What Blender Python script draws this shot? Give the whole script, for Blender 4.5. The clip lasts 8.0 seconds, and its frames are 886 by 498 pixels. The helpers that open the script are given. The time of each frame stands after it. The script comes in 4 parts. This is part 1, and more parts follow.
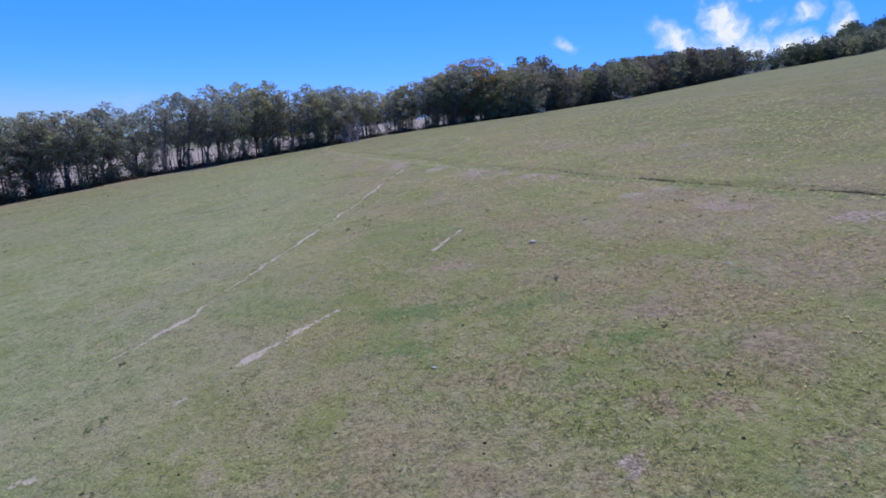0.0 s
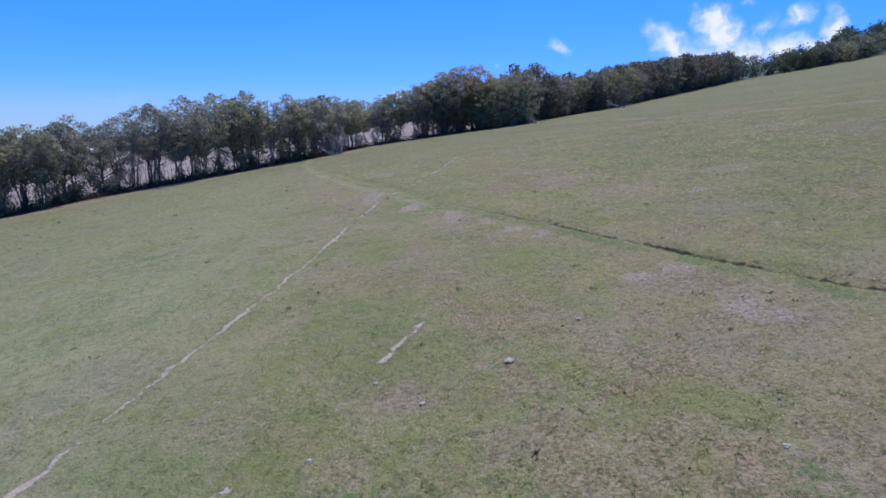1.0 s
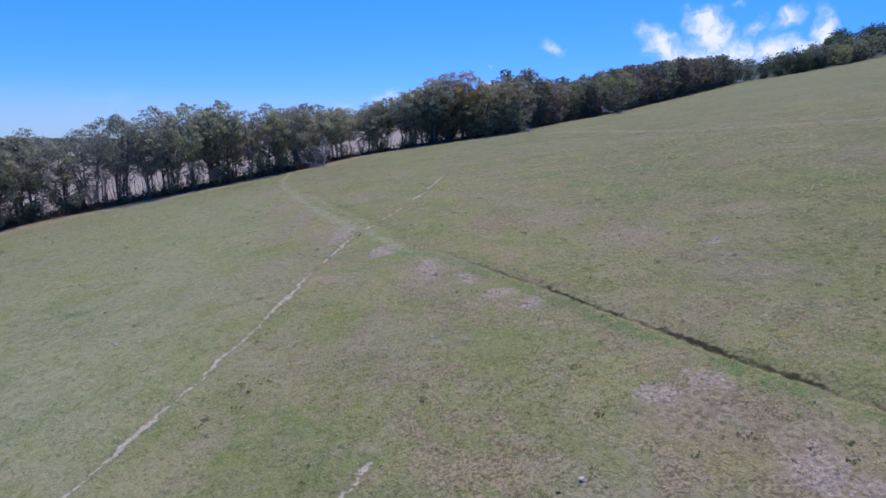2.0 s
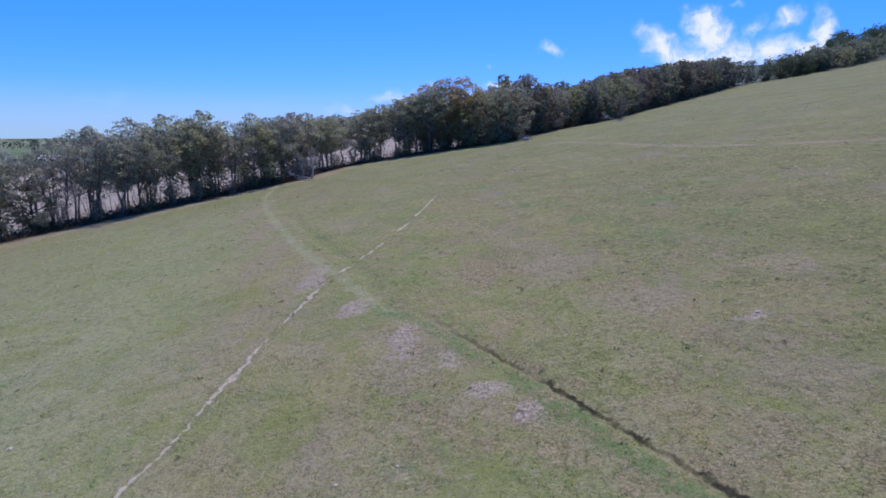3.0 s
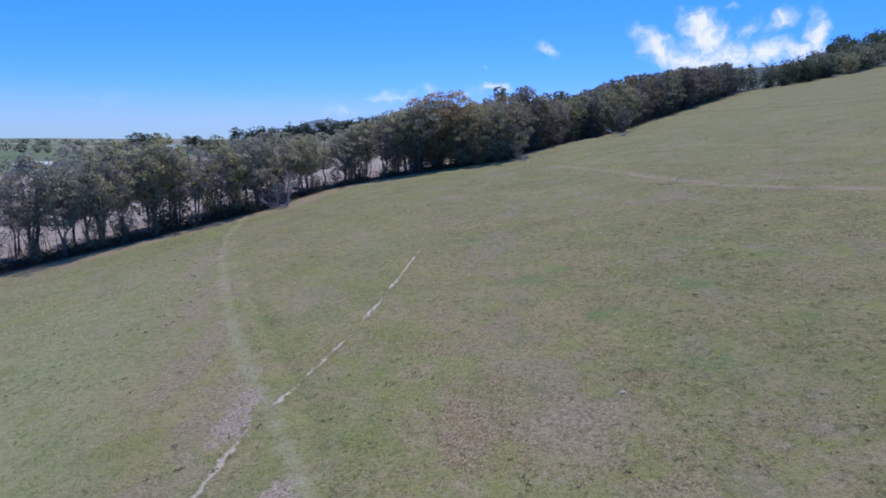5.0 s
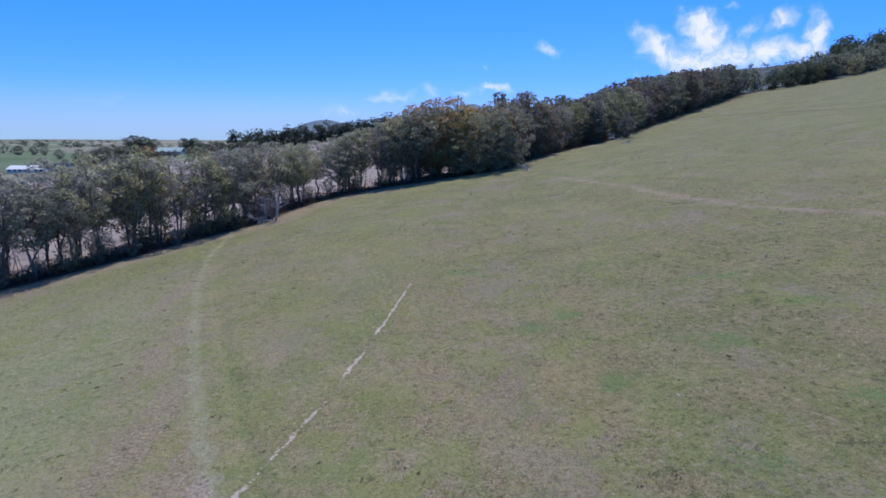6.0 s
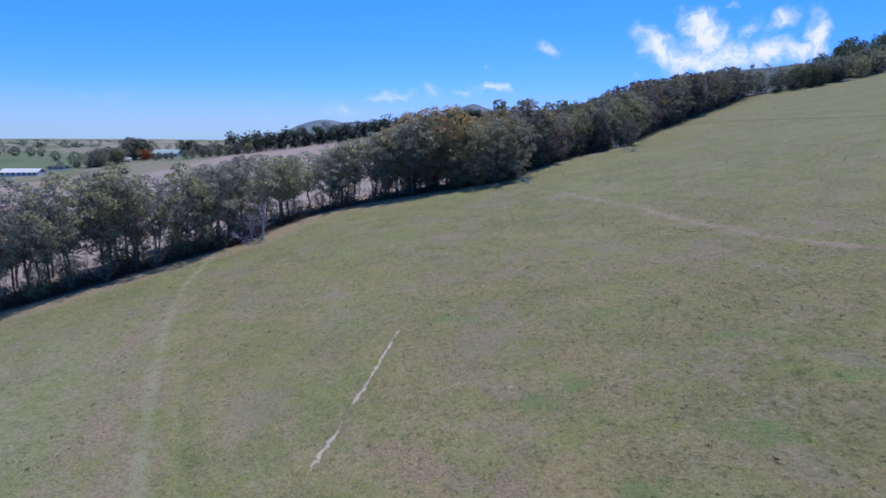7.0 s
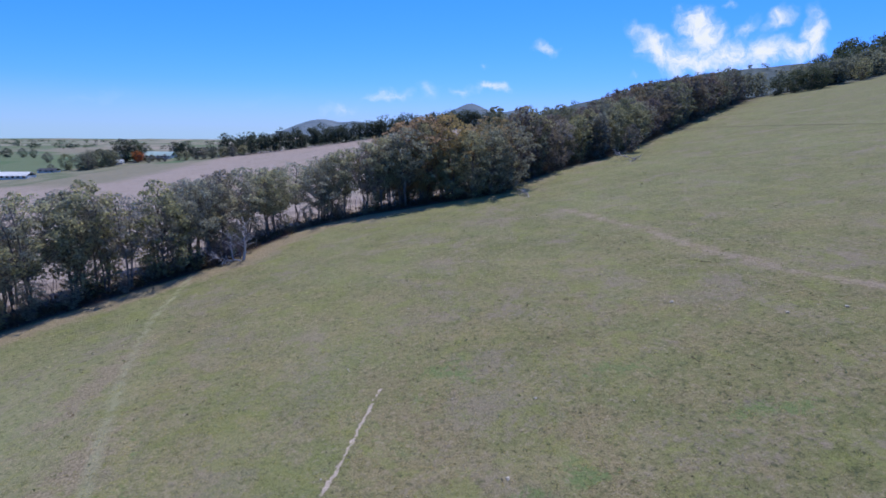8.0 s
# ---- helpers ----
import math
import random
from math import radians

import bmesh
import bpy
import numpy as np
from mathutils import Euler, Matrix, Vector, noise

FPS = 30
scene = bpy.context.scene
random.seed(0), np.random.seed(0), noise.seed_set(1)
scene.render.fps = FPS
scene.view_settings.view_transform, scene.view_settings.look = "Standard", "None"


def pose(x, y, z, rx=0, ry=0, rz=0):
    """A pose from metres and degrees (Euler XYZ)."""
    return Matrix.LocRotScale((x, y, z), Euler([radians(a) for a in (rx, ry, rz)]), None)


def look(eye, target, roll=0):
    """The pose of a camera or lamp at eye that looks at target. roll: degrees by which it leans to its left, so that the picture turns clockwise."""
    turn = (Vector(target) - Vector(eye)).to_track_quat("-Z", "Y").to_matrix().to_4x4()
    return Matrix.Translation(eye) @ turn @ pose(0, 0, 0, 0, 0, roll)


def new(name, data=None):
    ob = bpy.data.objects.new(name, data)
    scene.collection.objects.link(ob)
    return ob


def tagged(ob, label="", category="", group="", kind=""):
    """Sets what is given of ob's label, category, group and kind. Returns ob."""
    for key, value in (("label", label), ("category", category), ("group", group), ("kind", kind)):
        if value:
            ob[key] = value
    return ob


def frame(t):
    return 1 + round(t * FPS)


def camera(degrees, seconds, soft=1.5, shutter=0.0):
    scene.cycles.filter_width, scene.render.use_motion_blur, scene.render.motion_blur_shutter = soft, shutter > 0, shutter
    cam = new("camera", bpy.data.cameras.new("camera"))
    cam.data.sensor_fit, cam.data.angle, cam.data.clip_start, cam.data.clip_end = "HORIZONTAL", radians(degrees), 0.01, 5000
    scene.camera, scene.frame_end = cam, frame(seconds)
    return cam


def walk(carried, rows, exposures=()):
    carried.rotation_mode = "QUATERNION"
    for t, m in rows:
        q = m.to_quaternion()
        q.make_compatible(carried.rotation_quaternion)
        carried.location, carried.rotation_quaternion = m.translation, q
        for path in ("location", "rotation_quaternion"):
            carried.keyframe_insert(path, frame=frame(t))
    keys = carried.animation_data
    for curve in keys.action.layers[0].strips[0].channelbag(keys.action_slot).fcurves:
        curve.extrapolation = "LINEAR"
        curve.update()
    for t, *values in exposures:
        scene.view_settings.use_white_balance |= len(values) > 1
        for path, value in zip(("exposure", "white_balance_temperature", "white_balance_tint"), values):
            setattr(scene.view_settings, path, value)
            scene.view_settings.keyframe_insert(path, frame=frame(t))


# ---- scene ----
cam = camera(78.7, 8.0, soft=1.7)
METRES, EYE, TILT, LEAN, TURN = 52.0, 6.5, -11.5, 0.0, 0.0
ROWS = [
    (0.0, 0.0, 0.0, 0.0, 0.0, 0.0, -0.0),
    (0.5, 0.0163, 0.0582, 0.0381, -0.22, 0.06, -0.14),
    (1.0, 0.0296, 0.1109, 0.0755, -0.58, 0.09, -0.13),
    (1.5, 0.0415, 0.165, 0.1088, -1.02, 0.13, -0.03),
    (3.0, 0.0753, 0.3273, 0.2065, -1.34, 0.18, 0.03),
    (3.5, 0.0826, 0.3788, 0.2392, -1.45, 0.18, -0.04),
    (4.0, 0.0896, 0.4294, 0.2707, -1.64, 0.22, -0.07),
    (4.5, 0.0966, 0.4832, 0.3044, -1.76, 0.21, -0.09),
    (6.0, 0.1169, 0.6326, 0.3913, -1.74, 0.24, 0.03),
    (6.5, 0.1251, 0.6853, 0.4259, -1.69, 0.21, -0.02),
    (7.0, 0.1337, 0.7347, 0.4598, -1.71, 0.19, -0.04),
    (7.5, 0.1424, 0.7853, 0.493, -1.8, 0.15, -0.01),
    (8.0, 0.1497, 0.8366, 0.5249, -1.96, 0.12, 0.01),
]
EXPOSURE = 0.0
walk(cam, [(t, pose(0, 0, EYE, TILT, LEAN, TURN) @ pose(METRES * x, METRES * y, METRES * z, 90 + pitch, roll, yaw)) for t, x, y, z, yaw, pitch, roll in ROWS],
     exposures=[(0.0, EXPOSURE), (8.0, EXPOSURE)])

# ---- world, sun ----
SUN_ELEVATION, SUN_AZIMUTH = 60.0, 15.0      # azimuth clockwise from +y, the way ahead
SKY_STRENGTH, SUN_STRENGTH = 0.11, 3.75


class Nodes:
    """Short hand for building node trees."""

    def __init__(self, tree):
        self.t = tree

    def add(self, kind):
        return self.t.nodes.new(kind)

    def vmath(self, op, a, b=(0, 0, 0), c=(0, 0, 0)):
        n = self.add("ShaderNodeVectorMath")
        n.operation = op
        for s, v in zip(n.inputs, (a, b, c)):
            self.put(s, v)
        return n.outputs["Value"] if op == "LENGTH" else n.outputs[0]

    def put(self, socket, value):
        if isinstance(value, bpy.types.NodeSocket):
            self.t.links.new(value, socket)
        else:
            socket.default_value = value

    def math(self, op, a, b=0.0, c=0.0, clamp=False):
        n = self.add("ShaderNodeMath")
        n.operation, n.use_clamp = op, clamp
        for s, v in zip(n.inputs, (a, b, c)):
            self.put(s, v)
        return n.outputs[0]

    def noise(self, vec, scale, detail=4.0, rough=0.55, dist=0.0):
        n = self.add("ShaderNodeTexNoise")
        self.put(n.inputs["Vector"], vec)
        n.inputs["Scale"].default_value = scale
        n.inputs["Detail"].default_value = detail
        n.inputs["Roughness"].default_value = rough
        n.inputs["Distortion"].default_value = dist
        return n.outputs["Fac"]

    def ramp(self, value, lo, hi, a=0.0, b=1.0):
        n = self.add("ShaderNodeMapRange")
        n.interpolation_type = "SMOOTHSTEP"
        for s, v in zip(n.inputs, (value, lo, hi, a, b)):
            self.put(s, v)
        return n.outputs[0]

    def mix(self, fac, a, b, blend="MIX"):
        n = self.add("ShaderNodeMix")
        n.data_type, n.blend_type = "RGBA", blend
        self.put(n.inputs[0], fac)
        self.put(n.inputs[6], a if isinstance(a, bpy.types.NodeSocket) else (*a, 1))
        self.put(n.inputs[7], b if isinstance(b, bpy.types.NodeSocket) else (*b, 1))
        return n.outputs[2]


def build_world():
    world = bpy.data.worlds.new("sky")
    scene.world = world
    world.use_nodes = True
    n = Nodes(world.node_tree)
    n.t.nodes.clear()
    sky = n.add("ShaderNodeTexSky")
    sky.sky_type, sky.sun_disc = "NISHITA", False
    sky.sun_elevation, sky.sun_rotation = radians(SUN_ELEVATION), radians(SUN_AZIMUTH)
    sky.air_density, sky.dust_density, sky.ozone_density, sky.altitude = 1.0, 0.1, 2.0, 300.0
    co = n.add("ShaderNodeTexCoord").outputs["Generated"]
    sep = n.add("ShaderNodeSeparateXYZ")
    n.put(sep.inputs[0], co)
    ahead = n.math("MAXIMUM", sep.outputs[1], 0.05)
    u, v = n.math("DIVIDE", sep.outputs[0], ahead), n.math("DIVIDE", sep.outputs[2], ahead)
    com = n.add("ShaderNodeCombineXYZ")
    n.put(com.inputs[0], u), n.put(com.inputs[1], v)
    flat = com.outputs[0]
    wob = n.add("ShaderNodeTexNoise")
    n.put(wob.inputs["Vector"], flat)
    wob.inputs["Scale"].default_value, wob.inputs["Detail"].default_value = 26.0, 6.0
    warp = n.vmath("MULTIPLY_ADD", wob.outputs["Color"], (0.06, 0.06, 0), n.vmath("SUBTRACT", flat, (0.03, 0.03, 0)))
    # fair-weather clouds: centre (u, v), half lengths, turn in degrees, thickness
    large = [(0.412, 0.163, 0.050, 0.017, -38, 1.0), (0.478, 0.205, 0.032, 0.022, 10, 1.15), (0.497, 0.175, 0.036, 0.030, -35, 1.1),
              (0.475, 0.143, 0.075, 0.020, -10, 1.0), (0.545, 0.150, 0.045, 0.028, 5, 1.0), (0.610, 0.155, 0.055, 0.024, 4, .95),
              (0.668, 0.168, 0.035, 0.017, 12, .85), (0.698, 0.187, 0.018, 0.034, 12, 1.0), (0.627, 0.214, 0.032, 0.012, 28, .7),
              (0.571, 0.200, 0.022, 0.011, 38, .55)]
    small = [(0.538, 0.232, 0.010, 0.006, 10, .5), (0.213, 0.159, 0.020, 0.010, -22, .8),
              (-0.066, 0.078, 0.038, 0.010, 6, .6), (0.006, 0.089, 0.018, 0.014, -25, .42), (0.067, 0.091, 0.015, 0.007, 0, .5),
              (0.118, 0.091, 0.030, 0.008, 2, .8), (-0.152, 0.055, 0.036, 0.008, 4, .38), (-0.58, 0.07, 0.08, 0.014, 4, .18),
              (-0.30, 0.062, 0.09, 0.012, 2, .12), (0.372, 0.121, 0.010, 0.006, 0, .4), (0.10, 0.135, 0.010, 0.006, 0, .3)]
    total = 0.0
    for cu, cv, a, b, turn, thick in large + small:
        m = n.add("ShaderNodeMapping")
        m.vector_type = "TEXTURE"
        n.put(m.inputs["Vector"], warp)
        m.inputs["Location"].default_value, m.inputs["Rotation"].default_value = (cu, cv, 0), (0, 0, radians(turn))
        m.inputs["Scale"].default_value = (a * 1.6, b * 1.75, 1)
        one = n.math("MULTIPLY", n.math("SUBTRACT", 1.0, n.vmath("LENGTH", m.outputs[0]), clamp=True), thick * 1.5)
        total = one if total == 0.0 else n.math("MAXIMUM", total, one)
    wisp = n.noise(warp, 34.0, 9.0, 0.7, 0.3)
    body = n.math("MULTIPLY", total, n.math("SUBTRACT", n.math("MULTIPLY", wisp, 2.7), 0.45))
    alpha = n.math("MULTIPLY", n.ramp(body, 0.04, 1.5), n.ramp(sep.outputs[1], 0.1, 0.3))
    # a deep, clear southern sky: its blue is strengthened channel by channel
    rgb = n.add("ShaderNodeSeparateColor")
    n.put(rgb.inputs[0], sky.outputs[0])
    tone = n.add("ShaderNodeCombineColor")
    for k, (gain, power, scale) in enumerate(((0.068, 1.8, 1.08), (0.108, 0.85, 0.64), (0.134, 1.0, 1.4))):
        n.put(tone.inputs[k], n.math("MULTIPLY_ADD", n.math("POWER", n.math("MULTIPLY", rgb.outputs[k], gain), power), scale / SKY_STRENGTH, (0.06, 0, 0)[k]))
    haze = n.ramp(sep.outputs[2], 0.10, -0.01, 0.0, 0.85)
    clear = n.mix(haze, tone.outputs[0], (0.36 / SKY_STRENGTH, 0.57 / SKY_STRENGTH, 0.86 / SKY_STRENGTH))
    lit = n.mix(alpha, clear, (7.6, 8.1, 8.8))
    back = n.add("ShaderNodeBackground")
    n.put(back.inputs["Color"], lit)
    back.inputs["Strength"].default_value = SKY_STRENGTH
    out = n.add("ShaderNodeOutputWorld")
    n.put(out.inputs[0], back.outputs[0])


build_world()
sun_data = bpy.data.lights.new("sun", "SUN")
sun_data.energy, sun_data.angle, sun_data.color = SUN_STRENGTH, radians(0.53), (1.0, 0.95, 0.88)
sun = new("sun", sun_data)
el, az = radians(SUN_ELEVATION), radians(SUN_AZIMUTH)
sun.matrix_world = look(Vector((math.sin(az) * math.cos(el), math.cos(az) * math.cos(el), math.sin(el))) * 200, (0, 0, 0))


# ---- lie of the land ----
def field_height(x, y):
    """The pasture: a hillside that rises to the right and ahead, a little rounded."""
    return (-0.341 + 0.1552 * x + 0.0959 * y - 2.526 * np.tanh(x / 60) * np.tanh(y / 120) + 0.774 * np.log(np.cosh(np.clip(x / 60, -90, 90)))
            - 6.4 * np.log(np.cosh(np.clip(y / 100, -90, 90))) + 0.588 * np.tanh((x + 10) / 25) + 0.9 * np.tanh((y - 50) / 50))


def bell(x, y, cx, cy, sx, sy):
    return np.exp(-((x - cx) / sx) ** 2 - ((y - cy) / sy) ** 2)


def plain_height(x, y):
    """The low country beyond the trees, with its far hills."""
    low = -10 * np.exp(-np.hypot(x, y) / 900) + 43 * bell(x, y, 110, 640, 270, 280) + 9 * (1 - np.exp(-np.maximum(y - 500, 0) / 2000))
    far = np.maximum(np.maximum(140 * bell(x, y, -620, 3500, 280, 400), 130 * bell(x, y, -430, 3520, 250, 400)), np.maximum(262 * np.exp(-np.sqrt((x - 294) ** 2 + 900) / 450 - ((y - 3500) / 300) ** 2), 120 * bell(x, y, 100, 3600, 230, 400)))
    far = far + 13 * bell(x, y, -2600, 4300, 900, 300) + 9 * bell(x, y, -1500, 4400, 500, 300)
    return low + far + 5 * bell(x, y, -238, 568, 55, 45)


def ridge_height(x, y):
    up = 290 * (1 - np.exp(-np.maximum(x - 90, 0) / 520))
    return up * np.exp(-((y - 1500) / 420) ** 2) - 12 - 200 * np.clip((650 - y) / 250, 0, 1)


def hash_grid(ix, iy, seed):
    h = np.sin(ix * 127.1 + iy * 311.7 + seed * 74.7) * 43758.5453
    return h - np.floor(h)


def value_noise(x, y, seed):
    ix, iy = np.floor(x), np.floor(y)
    fx, fy = x - ix, y - iy
    fx, fy = fx * fx * (3 - 2 * fx), fy * fy * (3 - 2 * fy)
    a, b = hash_grid(ix, iy, seed), hash_grid(ix + 1, iy, seed)
    c, d = hash_grid(ix, iy + 1, seed), hash_grid(ix + 1, iy + 1, seed)
    return (a + (b - a) * fx) * (1 - fy) + (c + (d - c) * fx) * fy


def fbm(x, y, seed, octaves=4):
    total, amp, norm = 0.0, 1.0, 0.0
    for k in range(octaves):
        total = total + amp * value_noise(x * 2 ** k, y * 2 ** k, seed + k)
        norm, amp = norm + amp, amp * 0.5
    return total / norm


def smooth_max(a, b, k):
    return np.maximum(a, b) + k * np.log1p(np.exp(-np.abs(a - b) / k))


# lines on the land, as a few turning points
EDGE = [(-140, 5), (-92, 45), (-66, 80), (-54, 99), (-41, 111.5), (-29, 124.5), (-23, 131), (-20, 142), (-15, 153), (-6, 158), (10, 161),
        (25, 164), (30, 175), (46, 194), (62, 206), (83, 233), (113, 273), (169, 343), (212, 402), (238, 404), (276, 397), (320, 420), (420, 470), (900, 640)]
TRAIL_LOW = [(-11.6, 17.5), (-10.0, 21.2), (-9.2, 25.2), (-8.6, 28.6), (-7.1, 34.5), (-6.3, 39.7), (-5.4, 44.0), (-4.9, 48.0)]
TRAIL_HIGH = [(-4.9, 48.0), (-4.2, 52.5), (-3.1, 57.1), (-1.5, 60.8), (0.7, 66.6), (2.4, 74), (4.1, 81.8), (4.6, 84.0)]
TRAIL_LEFT = TRAIL_LOW + TRAIL_HIGH[1:]
TRAIL_MID = [(-6.3, 15.7), (-5.3, 17.2), (-4.0, 18.8)]
TRAIL_SHORT = [(-0.5, 24.5), (0.0, 25.6), (0.8, 27.2)]
TRACK = [(-26, 125), (-23.2, 108), (-18.6, 93.2), (-14.8, 83.5), (-11.3, 74.8), (-6.4, 63.9), (-3.0, 57.4), (-0.2, 51.6), (1.6, 48.3)]
DITCH = [(1.6, 49.4), (3.4, 47.9), (4.3, 46.4), (5.3, 44.2), (6.4, 42.4), (7.6, 40.4), (8.7, 38.5), (9.6, 36.7), (11.0, 34.2), (12.4, 31.4), (13.6, 29.3), (14.7, 27.4), (16.1, 25.0), (19.5, 20.0), (24.5, 13.5), (33, 3)]
DITCH_FAR = [(-22.6, 112), (-17.5, 96), (-13.3, 86), (-9.6, 76.5), (-4.6, 65), (-1.2, 57.8), (1.6, 49.4)]
TRAIL_RIGHT = [(31, 137), (33.8, 127), (36.8, 117), (38.2, 106.4), (39.9, 99), (42.5, 93.2), (45.4, 88.6), (52, 80), (62, 70)]
LINE_FAR = [(104, 270), (114.3, 254), (119.3, 227), (122.2, 205), (124.5, 184.6), (126, 150)]


def along(points, x, y):
    """Distance to a line of turning points, how far along it, and the side (positive: to its left)."""
    best = np.full(np.shape(x), 1e9)
    run, side = np.zeros(np.shape(x)), np.zeros(np.shape(x))
    start = 0.0
    for (ax, ay), (bx, by) in zip(points, points[1:]):
        dx, dy = bx - ax, by - ay
        size = math.hypot(dx, dy)
        s = np.clip(((x - ax) * dx + (y - ay) * dy) / size ** 2, 0, 1)
        d = np.hypot(x - ax - s * dx, y - ay - s * dy)
        near = d < best
        best = np.where(near, d, best)
        run = np.where(near, start + s * size, run)
        side = np.where(near, np.sign((x - ax) * -dy + (y - ay) * dx), side)
        start += size
    return best, run, side


def beyond(x, y):
    """Metres past the pasture's edge, towards the trees; minus on the pasture."""
    d, _, side = along(EDGE, x, y)
    return d * side


def broad_height(x, y):
    x, y = np.asarray(x, float), np.asarray(y, float)
    h = smooth_max(field_height(x, y), plain_height(x, y), 0.8)
    h = np.where(np.abs(field_height(x, y) - plain_height(x, y)) < 60, h, np.maximum(field_height(x, y), plain_height(x, y)))
    h = h + 13 * bell(x, y, 385, 545, 100, 75)
    r = np.hypot(x, y)
    cap = np.clip((r - 780) / 700, 0, 1)
    h = h * (1 - cap) + np.minimum(h, plain_height(x, y) + 0.35 * np.maximum(field_height(x, y), 0)) * cap
    return smooth_max(h, ridge_height(x, y), 8.0) + (6 + 14 * (ridge_height(x, y) > 5)) * (fbm(x / 160, y / 160, 5) - 0.5) * np.clip((r - 400) / 900, 0, 1)


def ground_height(x, y):
    x, y = np.asarray(x, float), np.asarray(y, float)
    near = np.clip(1 - np.hypot(x - 5, y - 50) / 220, 0, 1)
    h = broad_height(x, y)
    h = h + near * (0.22 * (fbm(x / 6, y / 6, 11) - 0.5) + 0.10 * (fbm(x / 0.9, y / 0.9, 17, 3) - 0.5))
    for line, width, depth in ((TRAIL_LEFT, 0.35, 0.05), (TRAIL_MID, 0.4, 0.06), (TRAIL_SHORT, 0.35, 0.05), (DITCH, 0.30, 0.20), (DITCH_FAR, 0.45, 0.16)):
        d, run, _ = along(line, x + 0.3 * (fbm(x / 2.2, y / 2.2, 23) - 0.5), y)
        fade = np.clip((run - 1) / 9, 0.1, 1) if line is DITCH else 1.0
        h = h - fade * depth * np.exp(-(d / width) ** 2) * (0.5 + 0.8 * fbm(run / 1.5, run * 0, 29, 2))
    return h


# ---- materials ----
def surface(name, rough=0.9, spec=0.2):
    m = bpy.data.materials.new(name)
    m.use_nodes = True
    b = m.node_tree.nodes["Principled BSDF"]
    b.inputs["Roughness"].default_value = rough
    b.inputs["Specular IOR Level"].default_value = spec
    return m, Nodes(m.node_tree), b


def noise_colour(n, pos, scale):
    t = n.add("ShaderNodeTexNoise")
    n.put(t.inputs["Vector"], pos)
    t.inputs["Scale"].default_value, t.inputs["Detail"].default_value = scale, 3.0
    return t.outputs["Color"]


def attribute(n, name):
    a = n.add("ShaderNodeAttribute")
    a.attribute_name = name
    return a.outputs["Fac"]


